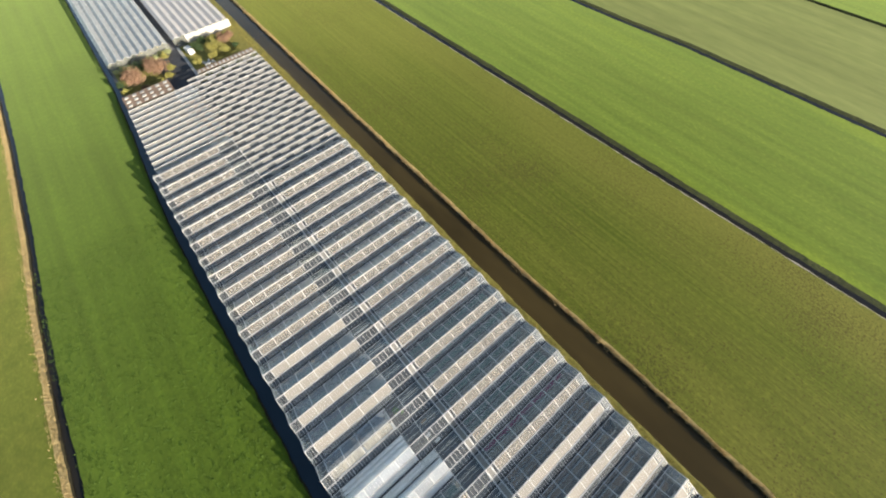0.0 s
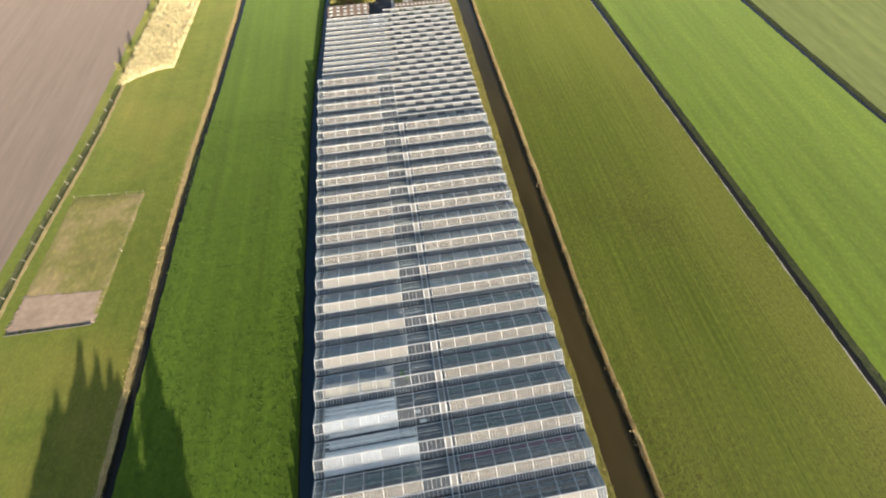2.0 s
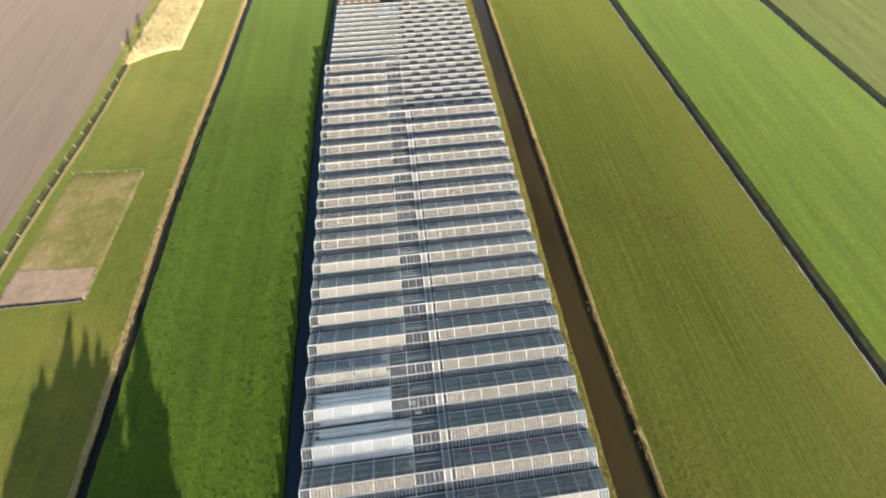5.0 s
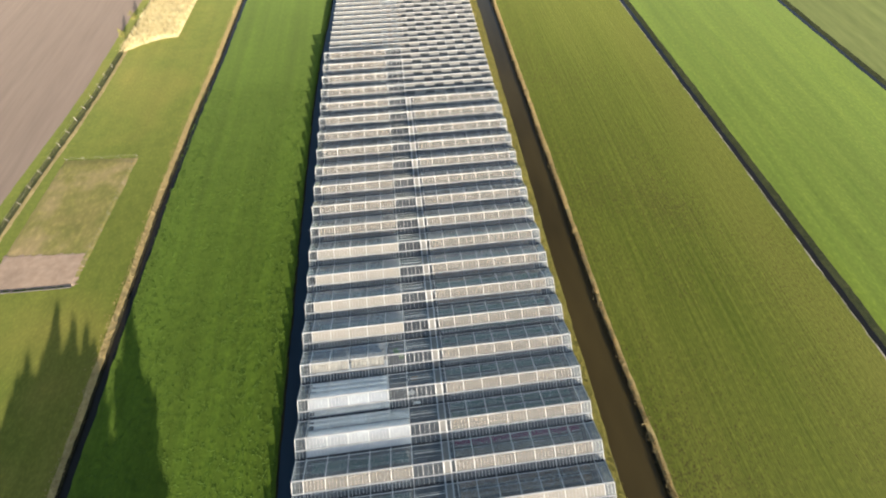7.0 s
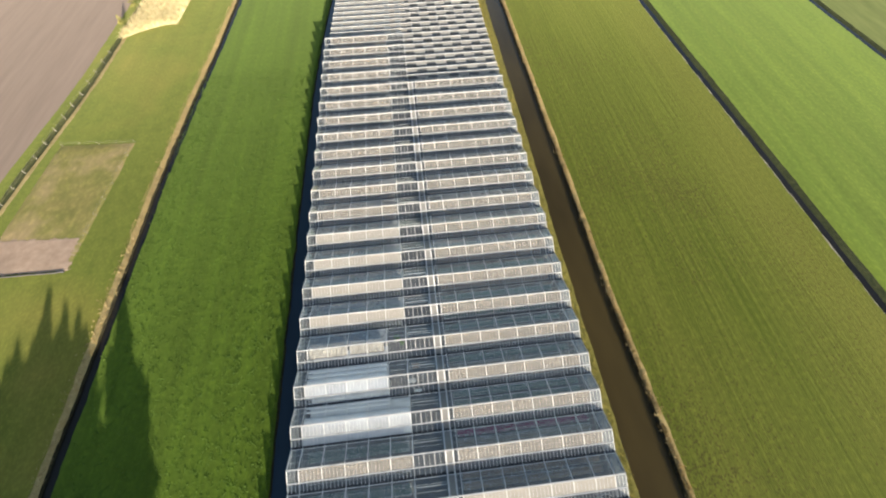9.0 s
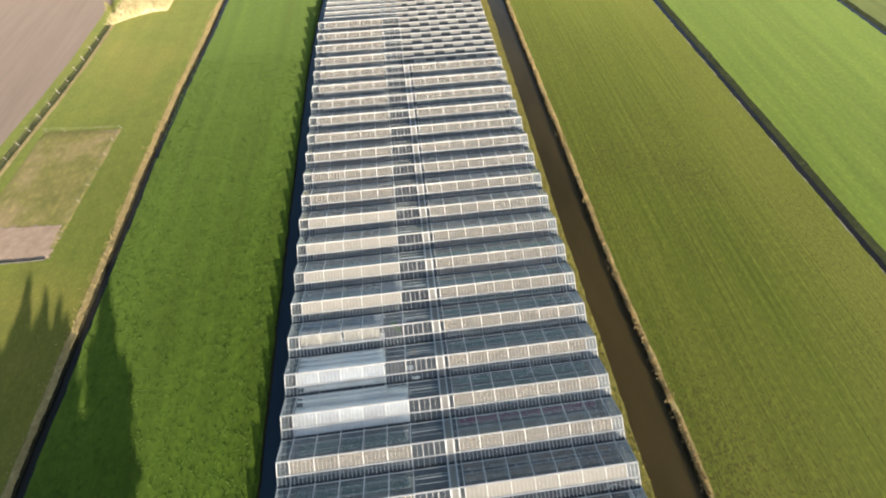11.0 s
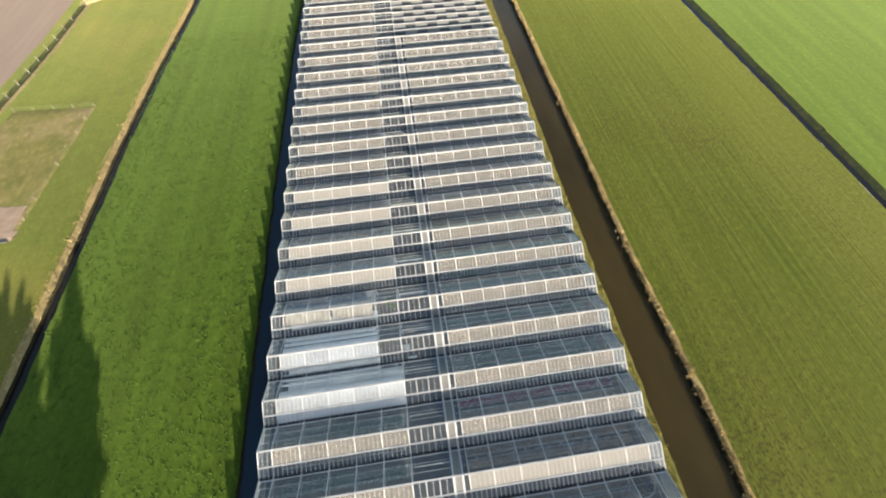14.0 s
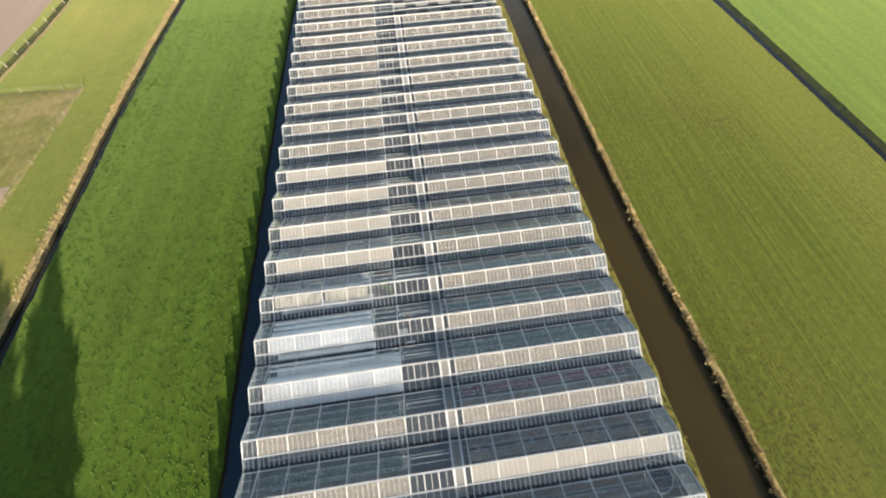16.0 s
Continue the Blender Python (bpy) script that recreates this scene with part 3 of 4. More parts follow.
# brown shade roofs at the back of the narrow spans
def shade_roof(x0, x1, y0, y1, rows, cols, z):
    whole = tagged(new("shade_roof"), "low rust-brown flat shade roof with rows of pale skylights", "roof", "brown shade roofs")
    whole.location = (x0, y0, 0)
    w, d = x1 - x0, y1 - y0
    bm = bmesh.new()
    box(bm, 0, w, 0, d, z - 0.15, z)
    part("roof_deck", bm, RUST, whole)
    for c in range(cols + 1):
        for yy in (0.15, d - 0.15):
            put("post", cached(("shade_post", z), lambda bm: box(bm, -0.06, 0.06, -0.06, 0.06, 0, z - 0.15), STEEL), whole, (0.1 + (w - 0.2) * c / cols, yy, 0))
    sw, sd = w / cols * 0.48, d / rows * 0.5
    def light(bm):
        box(bm, -sw / 2, sw / 2, -sd / 2, sd / 2, z, z + 0.16)
        for v in bm.verts:
            if v.co.z > z + 0.1:
                v.co.x *= 0.85
                v.co.y *= 0.85
    for r in range(rows):
        for c in range(cols):
            put("skylight", cached(("skylight", sw, sd), light, SKYLIGHT), whole, ((c + 0.5) * w / cols, (r + 0.5) * d / rows, 0), "pale skylight")


shade_roof(3.2, 20.2, 170.0, 178.4, 3, 6, 2.9)
shade_roof(30.8, 54.0, 173.0, 176.2, 1, 14, 2.9)

# the second greenhouse beyond the yard, with its ridges along the strip
for i in range(8):
    small_span("long_greenhouse_span", 150.0, 3.0, 2.8, 0.8, 5.0, i, GLASS_BRIGHT, GLASS_BRIGHT, GLASS_BRIGHT,
               "long grey dusty greenhouse span beyond the yard", "long spans beyond the yard", (5.9 + 3.0 * i, 203.5, 0), radians(90), low=0.2, gable_mat=GLASS_DULL)
for i in range(8):
    small_span("pink_greenhouse_span", 150.0, 3.05, 2.8, 0.5, 7.5, 0, GLASS_PINK, GLASS_PINK, GLASS_PINK,
               "long pinkish whitewashed greenhouse span beyond the yard", "pinkish spans beyond the yard", (32.4 + 3.05 * i, 204.5, 0), radians(90), low=0.2, vent_up=0.0, gable_mat=GLASS_DULL)
bm = bmesh.new()
box(bm, 36.0, 55.6, 204.1, 204.35, 0, 2.9)
for i in range(14):
    box(bm, 36.7 + i * 1.4, 36.76 + i * 1.4, 204.02, 204.12, 0, 2.9)
tagged(put("wall_white", mesh_of("wall_white", bm, SKYLIGHT)), "white ribbed wall closing the pinkish greenhouse", "wall", kind="structure")


# ---- inside the wide greenhouse ----
rng = random.Random(4)


def crowd(w, d, step, h, seed, leaves=5, size=0.16):
    """Many small leafy clumps over a w by d bed."""
    r = random.Random(seed)
    def make(bm):
        for ix in range(int(w / step)):
            for iy in range(int(d / step)):
                cx, cy, hh = (ix + r.uniform(0.1, 0.9)) * step, (iy + r.uniform(0.1, 0.9)) * step - d / 2, h * r.uniform(0.55, 1.15)
                for k in range(leaves):
                    a = r.uniform(0, 6.28)
                    ca, sa, s = math.cos(a), math.sin(a), size * r.uniform(0.7, 1.3)
                    v = [bm.verts.new((cx + ca * u - sa * t, cy + sa * u + ca * t, z)) for u, t, z in ((0, 0, 0.0), (s, -s * 0.45, hh * 0.8), (s * 1.5, 0, hh), (s, s * 0.45, hh * 0.8))]
                    bm.faces.new(v)
    return make


def bench(x0, x1, y, width, material, plants, label, plant_label, seed):
    """A long growing table with its crop lying on it as a thing of its own."""
    w = round(x1 - x0, 2)
    whole = tagged(new("growing_bench"), label, "bench", "growing benches")
    whole.location = (x0, y, 0)
    def tray(bm):
        box(bm, 0, w, -width / 2, width / 2, 0.68, 0.74)
        for yy in (-width / 2, width / 2 - 0.04):
            box(bm, 0, w, yy, yy + 0.04, 0.74, 0.82)
    put("tray", cached(("tray", w, width), tray, material), whole)
    n = int(w / 3.6) + 1
    for i in range(n + 1):
        put("leg", cached(("leg", width), lambda bm: (box(bm, -0.03, 0.03, -width / 2 + 0.1, -width / 2 + 0.16, 0, 0.68), box(bm, -0.03, 0.03, width / 2 - 0.16, width / 2 - 0.1, 0, 0.68)), STEEL),
            whole, (0.1 + (w - 0.2) * i / n, 0, 0))
    if plants:
        crop = put("potted_crop", cached(("crop", w, width, seed % 3), crowd(w - 0.2, width - 0.15, 0.22, 0.32, seed % 3), plants), None, (x0 + 0.1, y, 0.75))
        tagged(crop, plant_label, "plants", "crops on the benches", "stuff")


DARK_L, DARK_P = "long grey growing bench with dark potted plants", "dense dark green potted plants on a bench"
for k in range(-5, LAST_L + 1):
    y = k * PITCH
    if k in (3, 4):
        for off in (-2.3, -0.5, 1.3):
            if k == 3 or off < -2:
                bench(2.2, 16.6, y + off + (1.6 if k == 4 else 0), 1.45, WHITE_SHEET, None, "long growing bench covered in bright white sheet", "", k)
        if k == 3:
            bench(2.2, 16.6, y + 2.6, 0.7, WHITE_SHEET, None, "narrow growing bench covered in bright white sheet", "", k)
    elif k == 2:
        for off in (-1.7, 0.3, 2.2):
            bench(2.2, 20.2, y + off, 1.5, WHITE_SHEET if off > 0 else TRAY, LEAF_TEAL if off < 0 else None, "long growing bench under pale sheet" if off > 0 else DARK_L, DARK_P, k)
    else:
        for off in (-1.6, 1.5):
            bench(2.2, 19.6, y + off, 1.7, TRAY, (POT_BROWN if k > 8 else CROP_GREY if off < 0 and k != 0 else LEAF_TEAL), DARK_L, DARK_P if k <= 8 else "brown potted winter crop on a bench", k)
    if k <= LAST_R:
        for off in (-1.5, 0.95, 2.45):
            crop, lab, plab = LEAF_TEAL, DARK_L, DARK_P
            if off < 2 and k % 3 != 2:
                crop, lab, plab = CROP_GREY, "long grey growing bench with dull greyish seedlings", "dull grey-brown seedlings crowded on a bench"
            if k > 5 and off < 0:
                crop, lab, plab = POT_BROWN, "growing bench packed with brown pots", "brown potted crop on a bench"
            if k == 1 and off > 2:
                crop, lab, plab = FLOWER, "growing bench packed with magenta flowers", "dense magenta flowering plants on a bench"
            if k <= 0 and off > 0:
                crop, lab, plab = POT_BROWN, "growing bench packed with brown pots", "brown potted crop on a bench"
            bench(28.2, 52.0, y + off, 1.15, TRAY, crop, lab, plab, k)

# white screens hung close under the roof of a few spans
def slope_screen(k, x0, x1, s0, s1, side, mat, label):
    """A slack cloth hung just under one roof slope, from s0 to s1 between eave and ridge."""
    bm = bmesh.new()
    n = 36
    rows = []
    for j in range(4):
        s = s0 + (s1 - s0) * j / 3
        rows.append([bm.verts.new((x0 + (x1 - x0) * i / n, k * PITCH + side * PITCH / 2 * (1 - s) + 0.05 * noise.noise((i * 0.7, j * 2.0, k + s0)),
                                   roof_at(s) - 0.16 - 0.1 * math.sin(3.1416 * i / n * 8) ** 2 * (j in (1, 2)))) for i in range(n + 1)])
    for p, q in zip(rows, rows[1:]):
        for i in range(n):
            bm.faces.new((p[i], p[i + 1], q[i + 1], q[i]))
    bmesh.ops.solidify(bm, geom=bm.faces[:], thickness=0.01)
    tagged(put("screen_cloth", mesh_of("screen_cloth", bm, mat)), label, "screen", "screens under the roof")


BRIGHT_SCREEN, PALE_SCREEN = "bright white screen cloth stretched under the glass", "pale bluish screen cloth stretched under the glass"
for s0, s1 in ((0.08, 0.3), (0.38, 0.58), (0.64, 0.96)):
    slope_screen(3, 2.1, 16.5, s0, s1, 1, CLOTH_THIN, BRIGHT_SCREEN)
for s0, s1 in ((0.02, 0.13), (0.3, 0.42)):
    slope_screen(3, 2.1, 16.5, s0, s1, -1, WHITE_SHEET, BRIGHT_SCREEN)
for s0, s1, x1 in ((0.05, 0.2, 16.9), (0.3, 0.42, 16.9), (0.66, 0.97, 20.2)):
    slope_screen(2, 2.1, x1, s0, s1, 1, CLOTH_THIN, PALE_SCREEN)
for s0, s1 in ((0.03, 0.36),):
    slope_screen(2, 2.1, 20.2, s0, s1, -1, WHITE_SHEET, PALE_SCREEN)
for x0, x1 in ((2.1, 9.2), (9.7, 16.2)):
    slope_screen(4, x0, x1, 0.5, 0.97, -1, POT_PALE, "cream screen cloth gathered under the glass")
    slope_screen(4, x0, x1, 0.1, 0.2, 1, WHITE_SHEET, "pale cloth rolled up under the glass")

# pale pots standing out among the brown crop
def pot(bm):
    bmesh.ops.create_cone(bm, cap_ends=True, segments=10, radius1=0.13, radius2=0.19, depth=0.34)
pot_mesh = cached(("flower_pot", 0), pot, WALL_WHITE)
for i in range(13):
    tagged(put("flower_pot", pot_mesh, None, (29.4 + 1.75 * i, 1.6 + 0.12 * math.sin(i * 2.1), 1.0)), "small white plastic flower pot on a bench", "pot", "white pots on the bench")

# corridor floor, tie beams, a few things standing in it
bm = bmesh.new()
box(bm, 20.45, 25.6, -35, Y_L, 0.004, 0.03)
tagged(put("floor_corridor", mesh_of("floor_corridor", bm, CONCRETE)), "dark concrete corridor floor through the greenhouse", "floor", kind="structure")
for k in range(-5, LAST_L + 1):
    tie = put("overhead_rail", cached(("rail", 0), lambda bm: (bar(bm, (20.6, 0, 2.62), (25.5, 0, 2.62), 0.12, 0.1), bar(bm, (20.6, 0, 0), (20.6, 0, 2.6), 0.08, 0.08), bar(bm, (25.5, 0, 0), (25.5, 0, 2.6), 0.08, 0.08)), STEEL), None, (0, k * PITCH + 1.7, 0))
    tagged(tie, "white overhead rail spanning the dark corridor", "rail", "corridor rails")


def leafy(bm, r, n, centre, radii, size, shell=0.55):
    for i in range(n):
        while True:
            p = Vector((r.uniform(-1, 1), r.uniform(-1, 1), r.uniform(-1, 1)))
            if shell * r.random() < p.length < 1.0:
                break
        lump = 0.75 + 0.45 * noise.noise(p * 2.3 + Vector(centre))
        q = Vector(centre) + Vector((p.x * radii[0], p.y * radii[1], p.z * radii[2])) * lump
        a = Euler((r.uniform(0, 6.3), r.uniform(0, 6.3), r.uniform(0, 6.3))).to_matrix()
        s = size * r.uniform(0.6, 1.4)
        bm.faces.new([bm.verts.new(q + a @ Vector(c)) for c in ((-s, -s * 0.5, 0), (0, -s * 0.2, s * 0.2), (s, 0, 0), (0, s * 0.6, 0))])


def tapered(bm, a, b, r0, r1, n=7):
    a, b = Vector(a), Vector(b)
    d = (b - a).normalized()
    s = d.orthogonal().normalized()
    t = d.cross(s)
    rings = [[bm.verts.new(p + (s * math.cos(6.2832 * i / n) + t * math.sin(6.2832 * i / n)) * r) for i in range(n)] for p, r in ((a, r0), (b, r1))]
    for i in range(n):
        bm.faces.new((rings[0][i], rings[0][(i + 1) % n], rings[1][(i + 1) % n], rings[1][i]))
    bm.faces.new(rings[1])


def tree(name, at, height, radius, leaves, count, size, label, category="tree", slim=False, seed=1, group="", taper=1.9):
    r = random.Random(seed)
    whole = tagged(new(name), label, category, group)
    whole.location = at
    bm = bmesh.new()
    tapered(bm, (0, 0, -0.1), (0, 0, height * 0.5), 0.02 * height + 0.04, 0.012 * height)
    tapered(bm, (0, 0, height * 0.5), (0.1, 0, height * 0.92), 0.012 * height, 0.02)
    for i in range(12):
        z = height * (0.15 + 0.6 * i / 12)
        a = i * 2.4
        reach = radius * (0.5 if slim else 0.8)
        tapered(bm, (0, 0, z), (reach * math.cos(a), reach * math.sin(a), z + height * (0.2 if slim else 0.12)), 0.008 * height, 0.012, 5)
    part("trunk", bm, BARK, whole)
    bm = bmesh.new()
    if slim:
        for i in range(14):
            f = i / 13
            rad = radius * min(1.0, taper * (1.02 - f)) * (0.85 + 0.3 * r.random()) + 0.25
            a = r.uniform(0, 6.3)
            leafy(bm, r, int(count * (1.3 - f) / 12), (0.25 * rad * math.cos(a), 0.25 * rad * math.sin(a), height * (0.2 + 0.78 * f)), (rad, rad, height * 0.09), size)
    else:
        for i in range(6):
            a = i * 1.05 + r.random()
            o = radius * 0.45 if i else 0
            leafy(bm, r, count // 6, (o * math.cos(a), o * math.sin(a), height * (0.5 + 0.13 * r.random())), (radius * 0.62, radius * 0.62, height * 0.42), size)
    part("crown", bm, leaves, whole)
    return whole


tree("potted_shrub", (18.5, 26.9, 0), 2.1, 0.9, LEAF_GREEN, 420, 0.13, "bright green leafy shrub standing beside the corridor", "shrub", seed=8)
tree("potted_shrub", (19.4, 26.0, 0), 1.6, 0.6, LEAF_GREEN, 260, 0.12, "bright green leafy shrub standing beside the corridor", "shrub", seed=9)


def trolley(x, y, mat, label):
    whole = tagged(new("plant_trolley"), label, "trolley", "trolleys in the corridor")
    whole.location = (x, y, 0)
    for z in (0.2, 0.8, 1.4):
        bm = bmesh.new()
        box(bm, -0.65, 0.65, -0.28, 0.28, z, z + 0.05)
        part("shelf", bm, mat, whole)
    for dx in (-0.62, 0.62):
        for dy in (-0.25, 0.25):
            bm = bmesh.new()
            box(bm, dx - 0.025, dx + 0.025, dy - 0.025, dy + 0.025, 0, 1.75)
            part("post", bm, STEEL, whole)


trolley(20.9, 18.6, TRAY, "grey metal plant trolley in the corridor")
trolley(21.8, 21.3, RUST, "rust-brown plant trolley in the corridor")
trolley(21.9, 16.6, TRAY, "grey metal plant trolley in the corridor")
# small white round tank in the corridor and a larger one by the canal-side wall
def tank(name, x, y, r, h, label):
    whole = tagged(new(name), label, "tank")
    whole.location = (x, y, 0)
    bm = bmesh.new()
    n = 28
    prof = [(r, 0), (r, h), (r - 0.06, h + 0.04), (r - 0.12, h), (r - 0.12, h * 0.8)]
    rings = [[bm.verts.new((a * math.cos(6.2832 * i / n), a * math.sin(6.2832 * i / n), z)) for i in range(n)] for a, z in prof]
    for p, q in zip(rings, rings[1:]):
        for i in range(n):
            bm.faces.new((p[i], p[(i + 1) % n], q[(i + 1) % n], q[i]))
    part("shell", bm, WALL_WHITE, whole)
    bm = bmesh.new()
    bm.faces.new([bm.verts.new(((r - 0.12) * math.cos(6.2832 * i / n), (r - 0.12) * math.sin(6.2832 * i / n), h * 0.8)) for i in range(n)])
    part("water_fill", bm, WATER_DARK, whole)


tank("water_tank", 19.6, 15.7, 0.6, 0.9, "small round white water tank in the corridor")
tank("round_basin", 51.0, -4.4, 1.8, 1.2, "large round pale water basin inside the greenhouse")

# ---- the yard between the greenhouses ----
bm = bmesh.new()
box(bm, 4.6, 56.5, Y_R + 21 * SMALL, 203.0, -0.1, 0.02)
tagged(put("yard_soil", mesh_of("yard_soil", bm, VERGE)), "mossy soil and grass of the planted yard", "ground", kind="structure")
bm = bmesh.new()
box(bm, 19.8, 30.6, 170.0, 203.0, 0.0, 0.05)
tagged(put("yard_pavement", mesh_of("yard_pavement", bm, ASPHALT)), "dark asphalt yard between the greenhouses", "pavement", kind="structure")
bm = bmesh.new()
bar(bm, (28.6, 172.0, 0.06), (30.4, 179.0, 0.06), 1.1, 0.06)
bar(bm, (30.4, 178.6, 0.062), (30.9, 203.0, 0.062), 1.1, 0.06)
tagged(put("path", mesh_of("path", bm, PAVING)), "pale concrete path across the asphalt yard", "path", kind="structure")
tree("round_bush", (10.6, 188.5, 0), 6.2, 5.0, LEAF_RED, 2600, 0.28, "wide rounded bush with reddish-brown winter twigs", "bush", seed=11, group="reddish bushes")
tree("round_bush", (19.4, 189.5, 0), 6.4, 5.2, LEAF_RED, 2600, 0.28, "wide rounded bush with reddish-brown winter twigs", "bush", seed=12, group="reddish bushes")
for i, (x, y, h, rad, m, lab) in enumerate([
        (5.2, 184.0, 2.6, 1.8, LEAF_GOLD, "low yellow-green shrub beside the ditch"), (15.5, 183.2, 1.6, 2.2, LEAF_GOLD, "low yellow-green shrub below the reddish bushes"),
        (21.6, 184.6, 1.6, 2.0, LEAF_GOLD, "low yellow-green shrub below the reddish bushes"), (4.9, 188.5, 3.4, 1.6, LEAF_DARK, "dark evergreen shrub beside the ditch"),
        (13.8, 196.5, 3.2, 2.4, LEAF_DARK, "dark evergreen shrub behind the reddish bushes"), (24.6, 198.5, 2.6, 1.8, LEAF_GOLD, "yellowing shrub at the yard's edge"),
        (33.6, 184.5, 2.8, 2.2, LEAF_GOLD, "yellow-green shrub beside the pale path"), (37.5, 193.0, 4.8, 3.0, LEAF_DARK, "dark bushy tree beside the pale path"),
        (42.8, 189.0, 4.6, 3.6, LEAF_GOLD, "broad yellow-green tree in the grassy yard"), (48.0, 192.5, 4.2, 3.2, LEAF_RED, "reddish-brown bush in the grassy yard"),
        (50.5, 186.5, 1.8, 1.6, LEAF_DARK, "dark low shrub in the grassy yard"), (34.6, 198.6, 2.4, 1.6, LEAF_DARK, "dark low shrub beside the white box")]):
    tree("shrub", (x, y, 0), h, rad, m, int(420 * rad), 0.24, lab, "shrub", seed=20 + i)


for i in range(9):
    tree("hedge_bush", (6.2 + 2.55 * i, 200.6 + 0.5 * math.sin(i * 1.9), 0), 2.2 + 0.4 * math.sin(i * 2.7), 1.7, LEAF_PALE, 620, 0.2, "pale green hedge bush before the long greenhouse", "bush", seed=90 + i, group="hedge bushes")
for i, (x, y, h, rad, m) in enumerate([(7.4, 183.4, 2.0, 1.8, LEAF_GOLD), (12.0, 182.4, 1.8, 1.7, LEAF_RED), (17.8, 182.8, 2.0, 1.8, LEAF_GOLD), (23.8, 188.5, 2.6, 1.9, LEAF_GOLD), (8.0, 194.0, 3.4, 2.2, LEAF_DARK),
                                       (18.0, 196.0, 3.6, 2.4, LEAF_RED), (40.0, 184.6, 3.0, 2.2, LEAF_GOLD), (45.6, 185.4, 3.2, 2.4, LEAF_GOLD), (44.5, 195.6, 3.4, 2.4, LEAF_GOLD), (51.5, 195.0, 3.0, 2.2, LEAF_RED), (40.5, 198.5, 3.0, 2.2, LEAF_DARK)]):
    tree("shrub", (x, y, 0), h, rad, m, int(420 * rad), 0.24, {"reddish_winter_twigs": "reddish-brown twiggy shrub in the yard", "dark_evergreen_leaves": "dark evergreen shrub in the yard"}.get(m.name, "yellow-green leafy shrub in the yard"), "shrub", seed=120 + i)


def crate(x, y, w, d, h, mat, label, name="storage_box", turn=0.2):
    bm = bmesh.new()
    box(bm, -w / 2, w / 2, -d / 2, d / 2, 0, h)
    bmesh.ops.bevel(bm, geom=bm.edges[:], offset=0.06, segments=2, affect="EDGES")
    ob = put(name, mesh_of(name, bm, mat), None, (x, y, 0.03), turn=turn)
    tagged(ob, label, "box")


crate(34.0, 195.6, 2.4, 3.4, 2.2, WALL_WHITE, "white boxy storage container beside the path")
for i in range(9):
    crate(35.0 + rng.uniform(0, 4.2), 182.2 + rng.uniform(0, 3.6), rng.uniform(0.6, 1.3), rng.uniform(0.5, 1.1), rng.uniform(0.5, 1.2), WALL_WHITE if i % 3 else RUST,
          "pale plastic crate in a loose heap" if i % 3 else "brown wooden crate in a loose heap", "crate", rng.uniform(0, 3))

# ---- the paddock, its fence and the reed bed ----
def patch_sheet(name, corners, z, mat, label, category, seed, amount=0.5):
    """A ragged-edged sheet between four corners lying on the ground."""
    bm = bmesh.new()
    n = 24
    c = [Vector(p) for p in corners]
    rows = []
    for i in range(n + 1):
        row = []
        for j in range(n + 1):
            u, v = j / n, i / n
            p = (c[0] * (1 - u) + c[1] * u) * (1 - v) + (c[3] * (1 - u) + c[2] * u) * v
            edge = min(u, v, 1 - u, 1 - v) == 0
            wob = amount if edge else 0.2
            row.append(bm.verts.new((p.x + wob * noise.noise((i * 0.9, j * 0.9, seed)), p.y + wob * noise.noise((i * 0.9, j * 0.9, seed + 40)), z if not edge else z - 0.1)))
        rows.append(row)
    for a, b in zip(rows, rows[1:]):
        for j in range(n):
            bm.faces.new((a[j], a[j + 1], b[j + 1], b[j]))
    return tagged(put(name, mesh_of(name, bm, mat)), label, category, kind="structure")


patch_sheet("paddock_turf", [(-74.4, 51.5), (-54.2, 51.3), (-51.7, 90.6), (-71.9, 91.8)], 0.13, TURF_WORN, "worn yellowish turf of the fenced paddock", "paddock", 3, 0.3)
patch_sheet("paddock_sand", [(-74.6, 51.3), (-54.4, 51.0), (-54.6, 59.6), (-73.8, 61.0)], 0.17, SAND, "trampled pinkish sand at the paddock's end", "sand", 6, 1.7)
edging = tagged(new("timber_edging"), "dark timber edging boards along the paddock's sand", "edging")
for i in range(6):
    bm = bmesh.new()
    bar(bm, (-74.6 + 3.3 * i, 50.75 - 0.05 * i, 0.12), (-71.4 + 3.3 * i, 50.7 - 0.05 * i + 0.1 * (i % 2), 0.14), 0.12, 0.5)
    part("board", bm, DARK_WOOD, edging)


def fence(posts, height, tape, label, group, thick=0.09):
    whole = tagged(new("fence"), label, "fence", group)
    for p in posts:
        put("post", cached(("fence_post", height, thick), lambda bm: (tapered(bm, (0, 0, -0.2), (0, 0, height), thick, thick * 0.8, 8)), POST_WOOD), whole, (*p, 0))
    for z in (0.55, 0.95):
        for a, b in zip(posts, posts[1:]):
            bm = bmesh.new()
            bar(bm, (*a, height * z), (*b, height * z), 0.012, 0.015)
            part("rail_tape", bm, tape, whole)


fence([(-76.4 - 0.075 * (88.7 - y), y) for y in [8 + 5.3 * i for i in range(25)]], 1.3, POST_WOOD, "weathered wooden post fence along the bare field", "field fence", 0.075)
fence([(-54.2 + 0.063 * (y - 51.0), y) for y in [50.8 + 5.0 * i for i in range(9)]] + [(-51.7 - 4.9 * i, 90.6 + 0.28 * i) for i in range(1, 5)], 1.2, POST_WOOD, "thin weathered paddock fence of posts and tape", "paddock fence", 0.04)


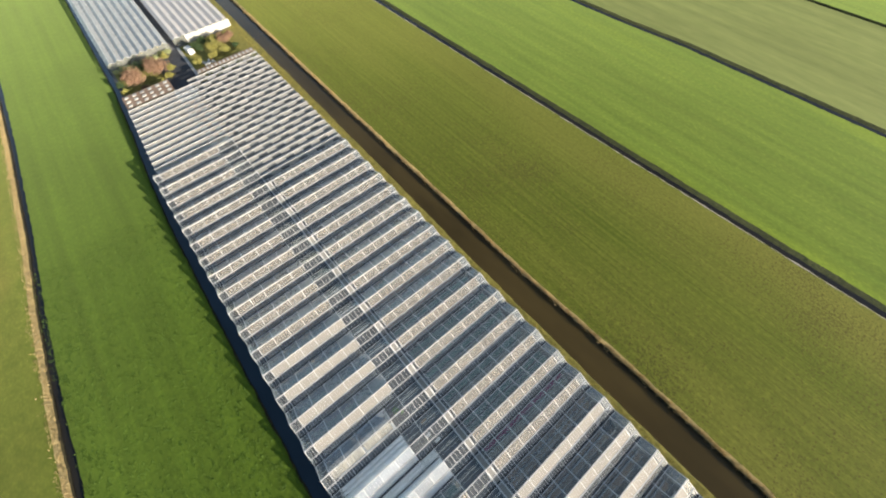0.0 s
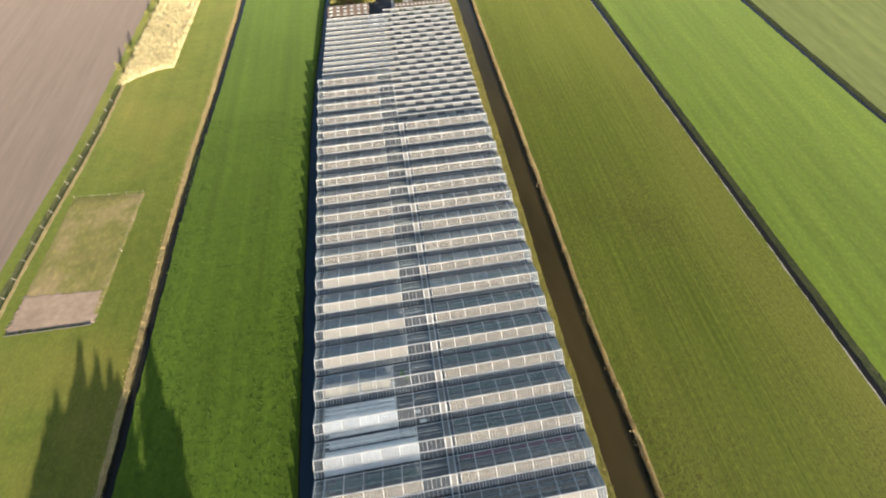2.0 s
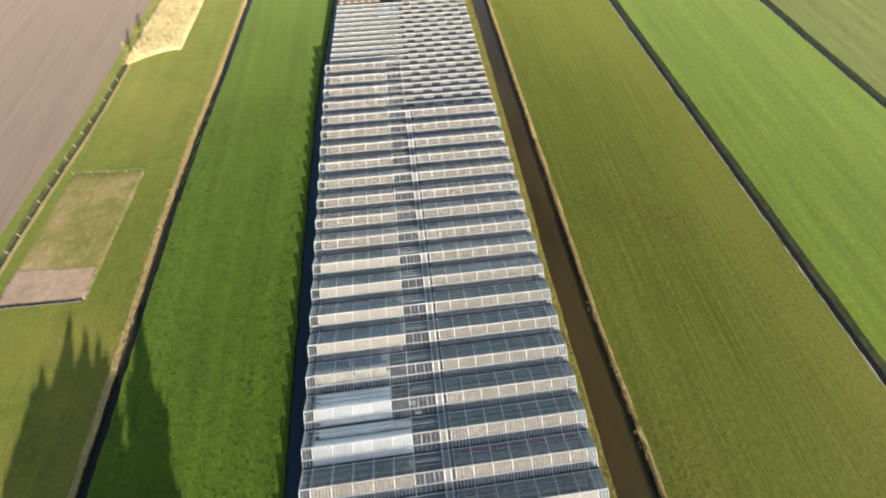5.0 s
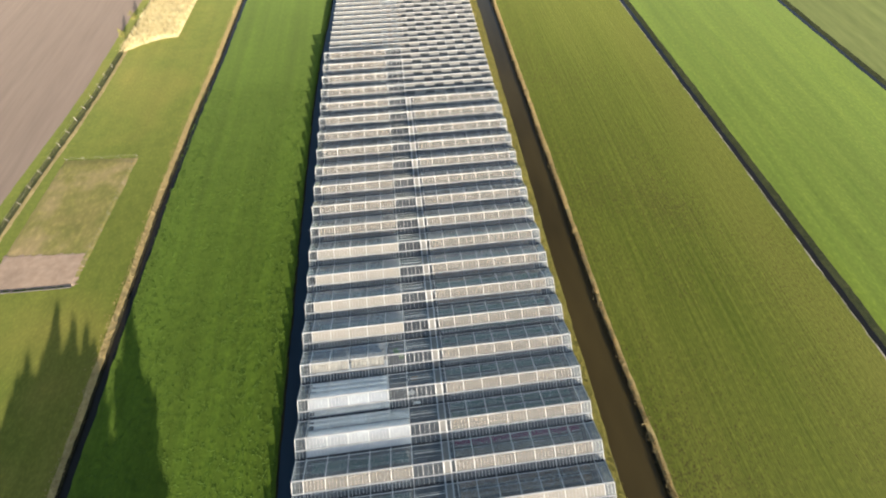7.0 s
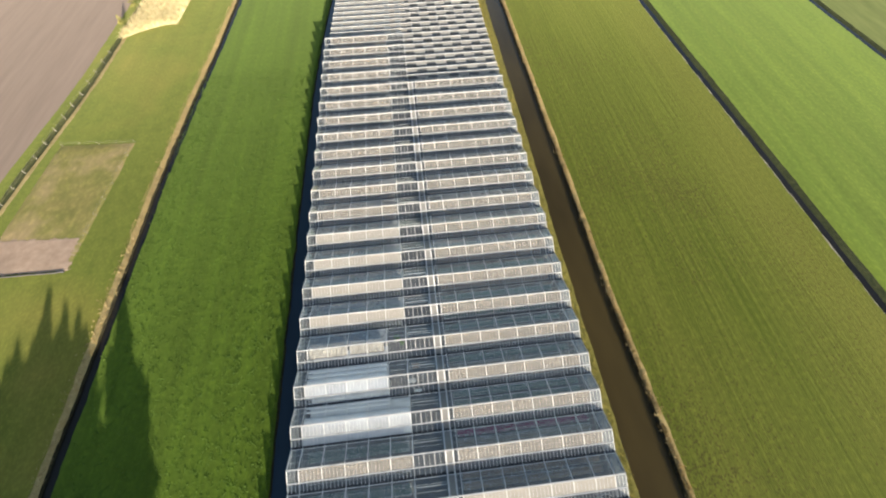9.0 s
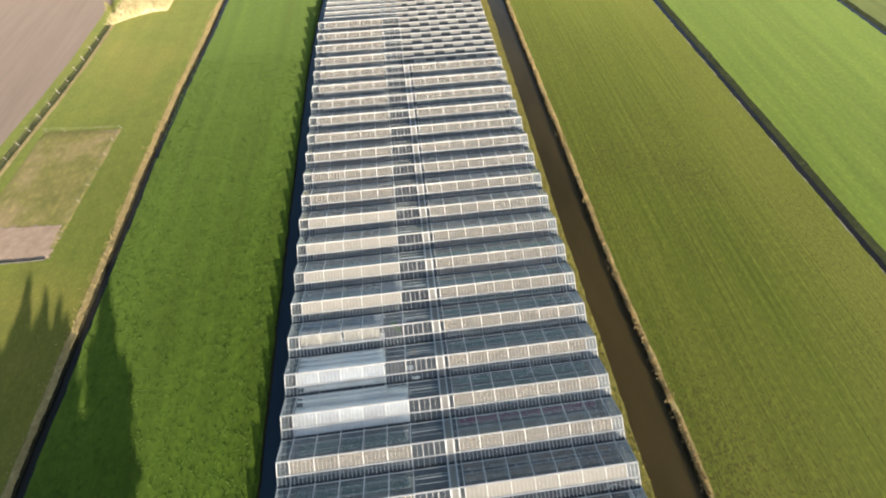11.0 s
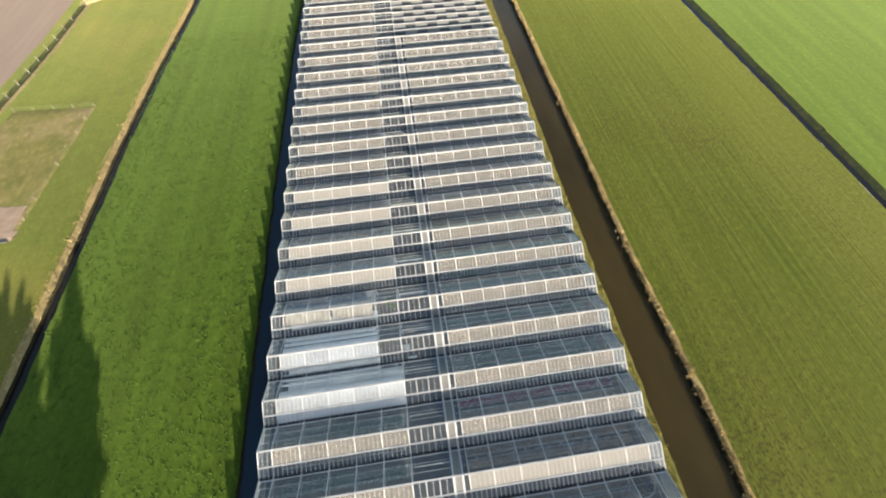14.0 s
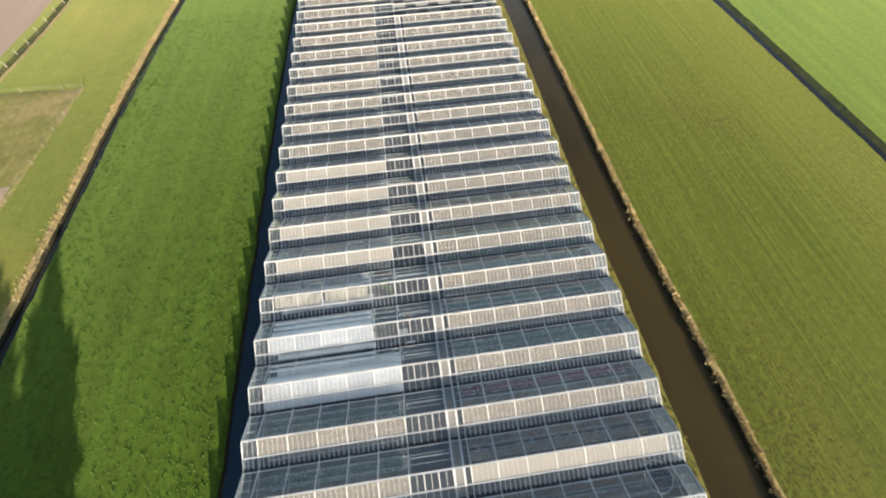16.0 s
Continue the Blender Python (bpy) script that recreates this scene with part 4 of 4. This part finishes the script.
def blades(name, spots, height, spread, count, mat, label, seed, category="grass", wide=0.05, lean=0.35):
    """Many tapering blades in clumps."""
    r = random.Random(seed)
    verts, faces = [], []
    for x, y, z in spots:
        for i in range(count):
            a, h = r.uniform(0, 6.28), height * r.uniform(0.5, 1.25)
            bx, by = x + r.gauss(0, spread), y + r.gauss(0, spread)
            tx, ty = bx + lean * h * math.cos(a), by + lean * h * math.sin(a)
            wx, wy = -math.sin(a) * wide, math.cos(a) * wide
            n = len(verts)
            verts += [(bx - wx, by - wy, z), (bx + wx, by + wy, z), (tx, ty, z + h)]
            faces.append((n, n + 1, n + 2))
    me = bpy.data.meshes.new(name)
    me.from_pydata(verts, [], faces)
    me.materials.append(mat)
    return tagged(put(name, me), label, category, kind="stuff")


R = random.Random(31)
# pale reed bed with a curved front edge
def reed_front(x): return 151.0 - 7.5 * max(0.0, (-57.5 - x) / 14.5) ** 1.6
bm = bmesh.new()
rows = []
for i in range(40):
    y = 0.0 + i / 39
    rows.append([bm.verts.new((-72.0 + 17.0 * j / 16 + 3.0 * y * 2 + 0.4 * noise.noise((i, j, 3.0)), reed_front(-72.0 + 17.0 * j / 16) * (1 - y) + 290 * y + 0.5 * noise.noise((j, i, 1.0)),
                               0.12 if j in (0, 16) or i == 0 else 0.75 + 0.45 * noise.noise((i * 1.3, j * 0.9, 7.0)))) for j in range(17)])
for a, b in zip(rows, rows[1:]):
    for j in range(16):
        bm.faces.new((a[j], a[j + 1], b[j + 1], b[j]))
tagged(put("reed_mat", mesh_of("reed_mat", bm, REED)), "dense matted base of the pale reed bed", "reeds", kind="stuff")
spots = []
for i in range(5200):
    x, f = R.uniform(-72.0, -55.0), R.random()
    y = reed_front(x) + (250 - reed_front(x)) * f
    spots.append((x + 6.0 * (y - 150) / 140, y, 0.45))
blades("reed_bed", spots, 1.3, 0.25, 6, REED, "tall pale dry reeds in a dense bed", 5, "reeds", 0.09, 0.45)

# willows by the bare field
for i, (x, y, h) in enumerate([(-73.6, 152.6, 3.6), (-73.2, 164.4, 3.4), (-70.8, 187.0, 3.4), (-71.4, 199.0, 3.2)]):
    tree("willow_shrub", (x - 0.6, y, 0), h, 1.2, LEAF_GOLD, 260, 0.2, "slim bare willow shrub at the reed bed's edge", "shrub", True, 50 + i, "willow shrubs")

# rough verges and banks
blades("bank_reeds", [(canal_right(y) + 0.85 + R.gauss(0, 0.28), y, -0.05) for y in [-40 + 0.12 * i for i in range(2100)] if noise.noise((y * 0.35, 2.0, 0)) > -0.35],
       0.7, 0.16, 4, STRAW, "tan dead reeds along the canal's field bank", 6, "reeds", 0.07, 0.4)
# these reeds take the dark bank colour to paint the shade beside the water
blades("bank_shade_reeds", [(canal_right(y) + 0.25 + R.gauss(0, 0.2), y, -0.4) for y in [-40 + 0.3 * i for i in range(900)]], 0.7, 0.18, 4, BANK_DARK, "reeds at the canal's edge coloured dark for bank shade", 7, "reeds", 0.09)
blades("verge_grass", [(R.uniform(54.6, canal(y) - 0.1), y, 0.0) for y in [-40 + 0.06 * i for i in range(4300)]], 0.18, 0.15, 3, BLADE_MOSS, "yellowing rough grass beside the greenhouse wall", 8, "grass", 0.07, 0.6)
blades("ditch_reeds", [(ditch_a(y) + min(0.75, R.gauss(0.0, 0.7)), y, 0.0) for y in [-20 + 0.08 * i for i in range(3000)]], 0.3, 0.16, 3, STRAW, "yellow dead grass along the narrow ditch", 9, "grass", 0.07, 0.5)
blades("lawn_tufts", [(R.uniform(-39.5, -5.2), R.uniform(-12, 120), 0.03) for i in range(5200)], 0.17, 0.2, 7, BLADE, "short tufts of meadow grass", 10, "grass", 0.06, 0.9)
blades("bank_grass", [(ditch_b(y) - R.uniform(0.2, 0.9), y, 0.0) for y in [-20 + 0.12 * i for i in range(1700)]], 0.22, 0.12, 4, BLADE, "short grass along the ditch bank", 11, "grass", 0.05, 0.7)

# tall slim trees at the near end of the meadow, casting long shadows over it
for i, (tx, ty, h, rad, tp) in enumerate([(-39.8, 42.5, 17.0, 5.0, 1.9), (-54.8, 42.0, 16.0, 3.4, 3.4), (-46.6, 36.5, 15.0, 4.4, 4.0), (-50.2, 38.5, 15.5, 4.4, 4.0), (-56.5, 27.0, 14.0, 5.0, 3.0),
                                          (-56.5, 31.0, 14.0, 4.6, 3.6), (-51.0, 31.0, 13.0, 5.6, 4.0), (-47.5, 32.0, 14.0, 5.6, 3.2), (-53.5, 31.0, 14.5, 4.6, 3.2), (-32.0, 17.0, 12.0, 4.4, 2.2)]):
    tree("poplar", (tx + SUN_RUN.x * h, ty + SUN_RUN.y * h, 0), h, rad, LEAF_DARK, 17000, 0.55, "tall slim poplar standing on the meadow", "tree", True, 70 + i, "poplars", tp)
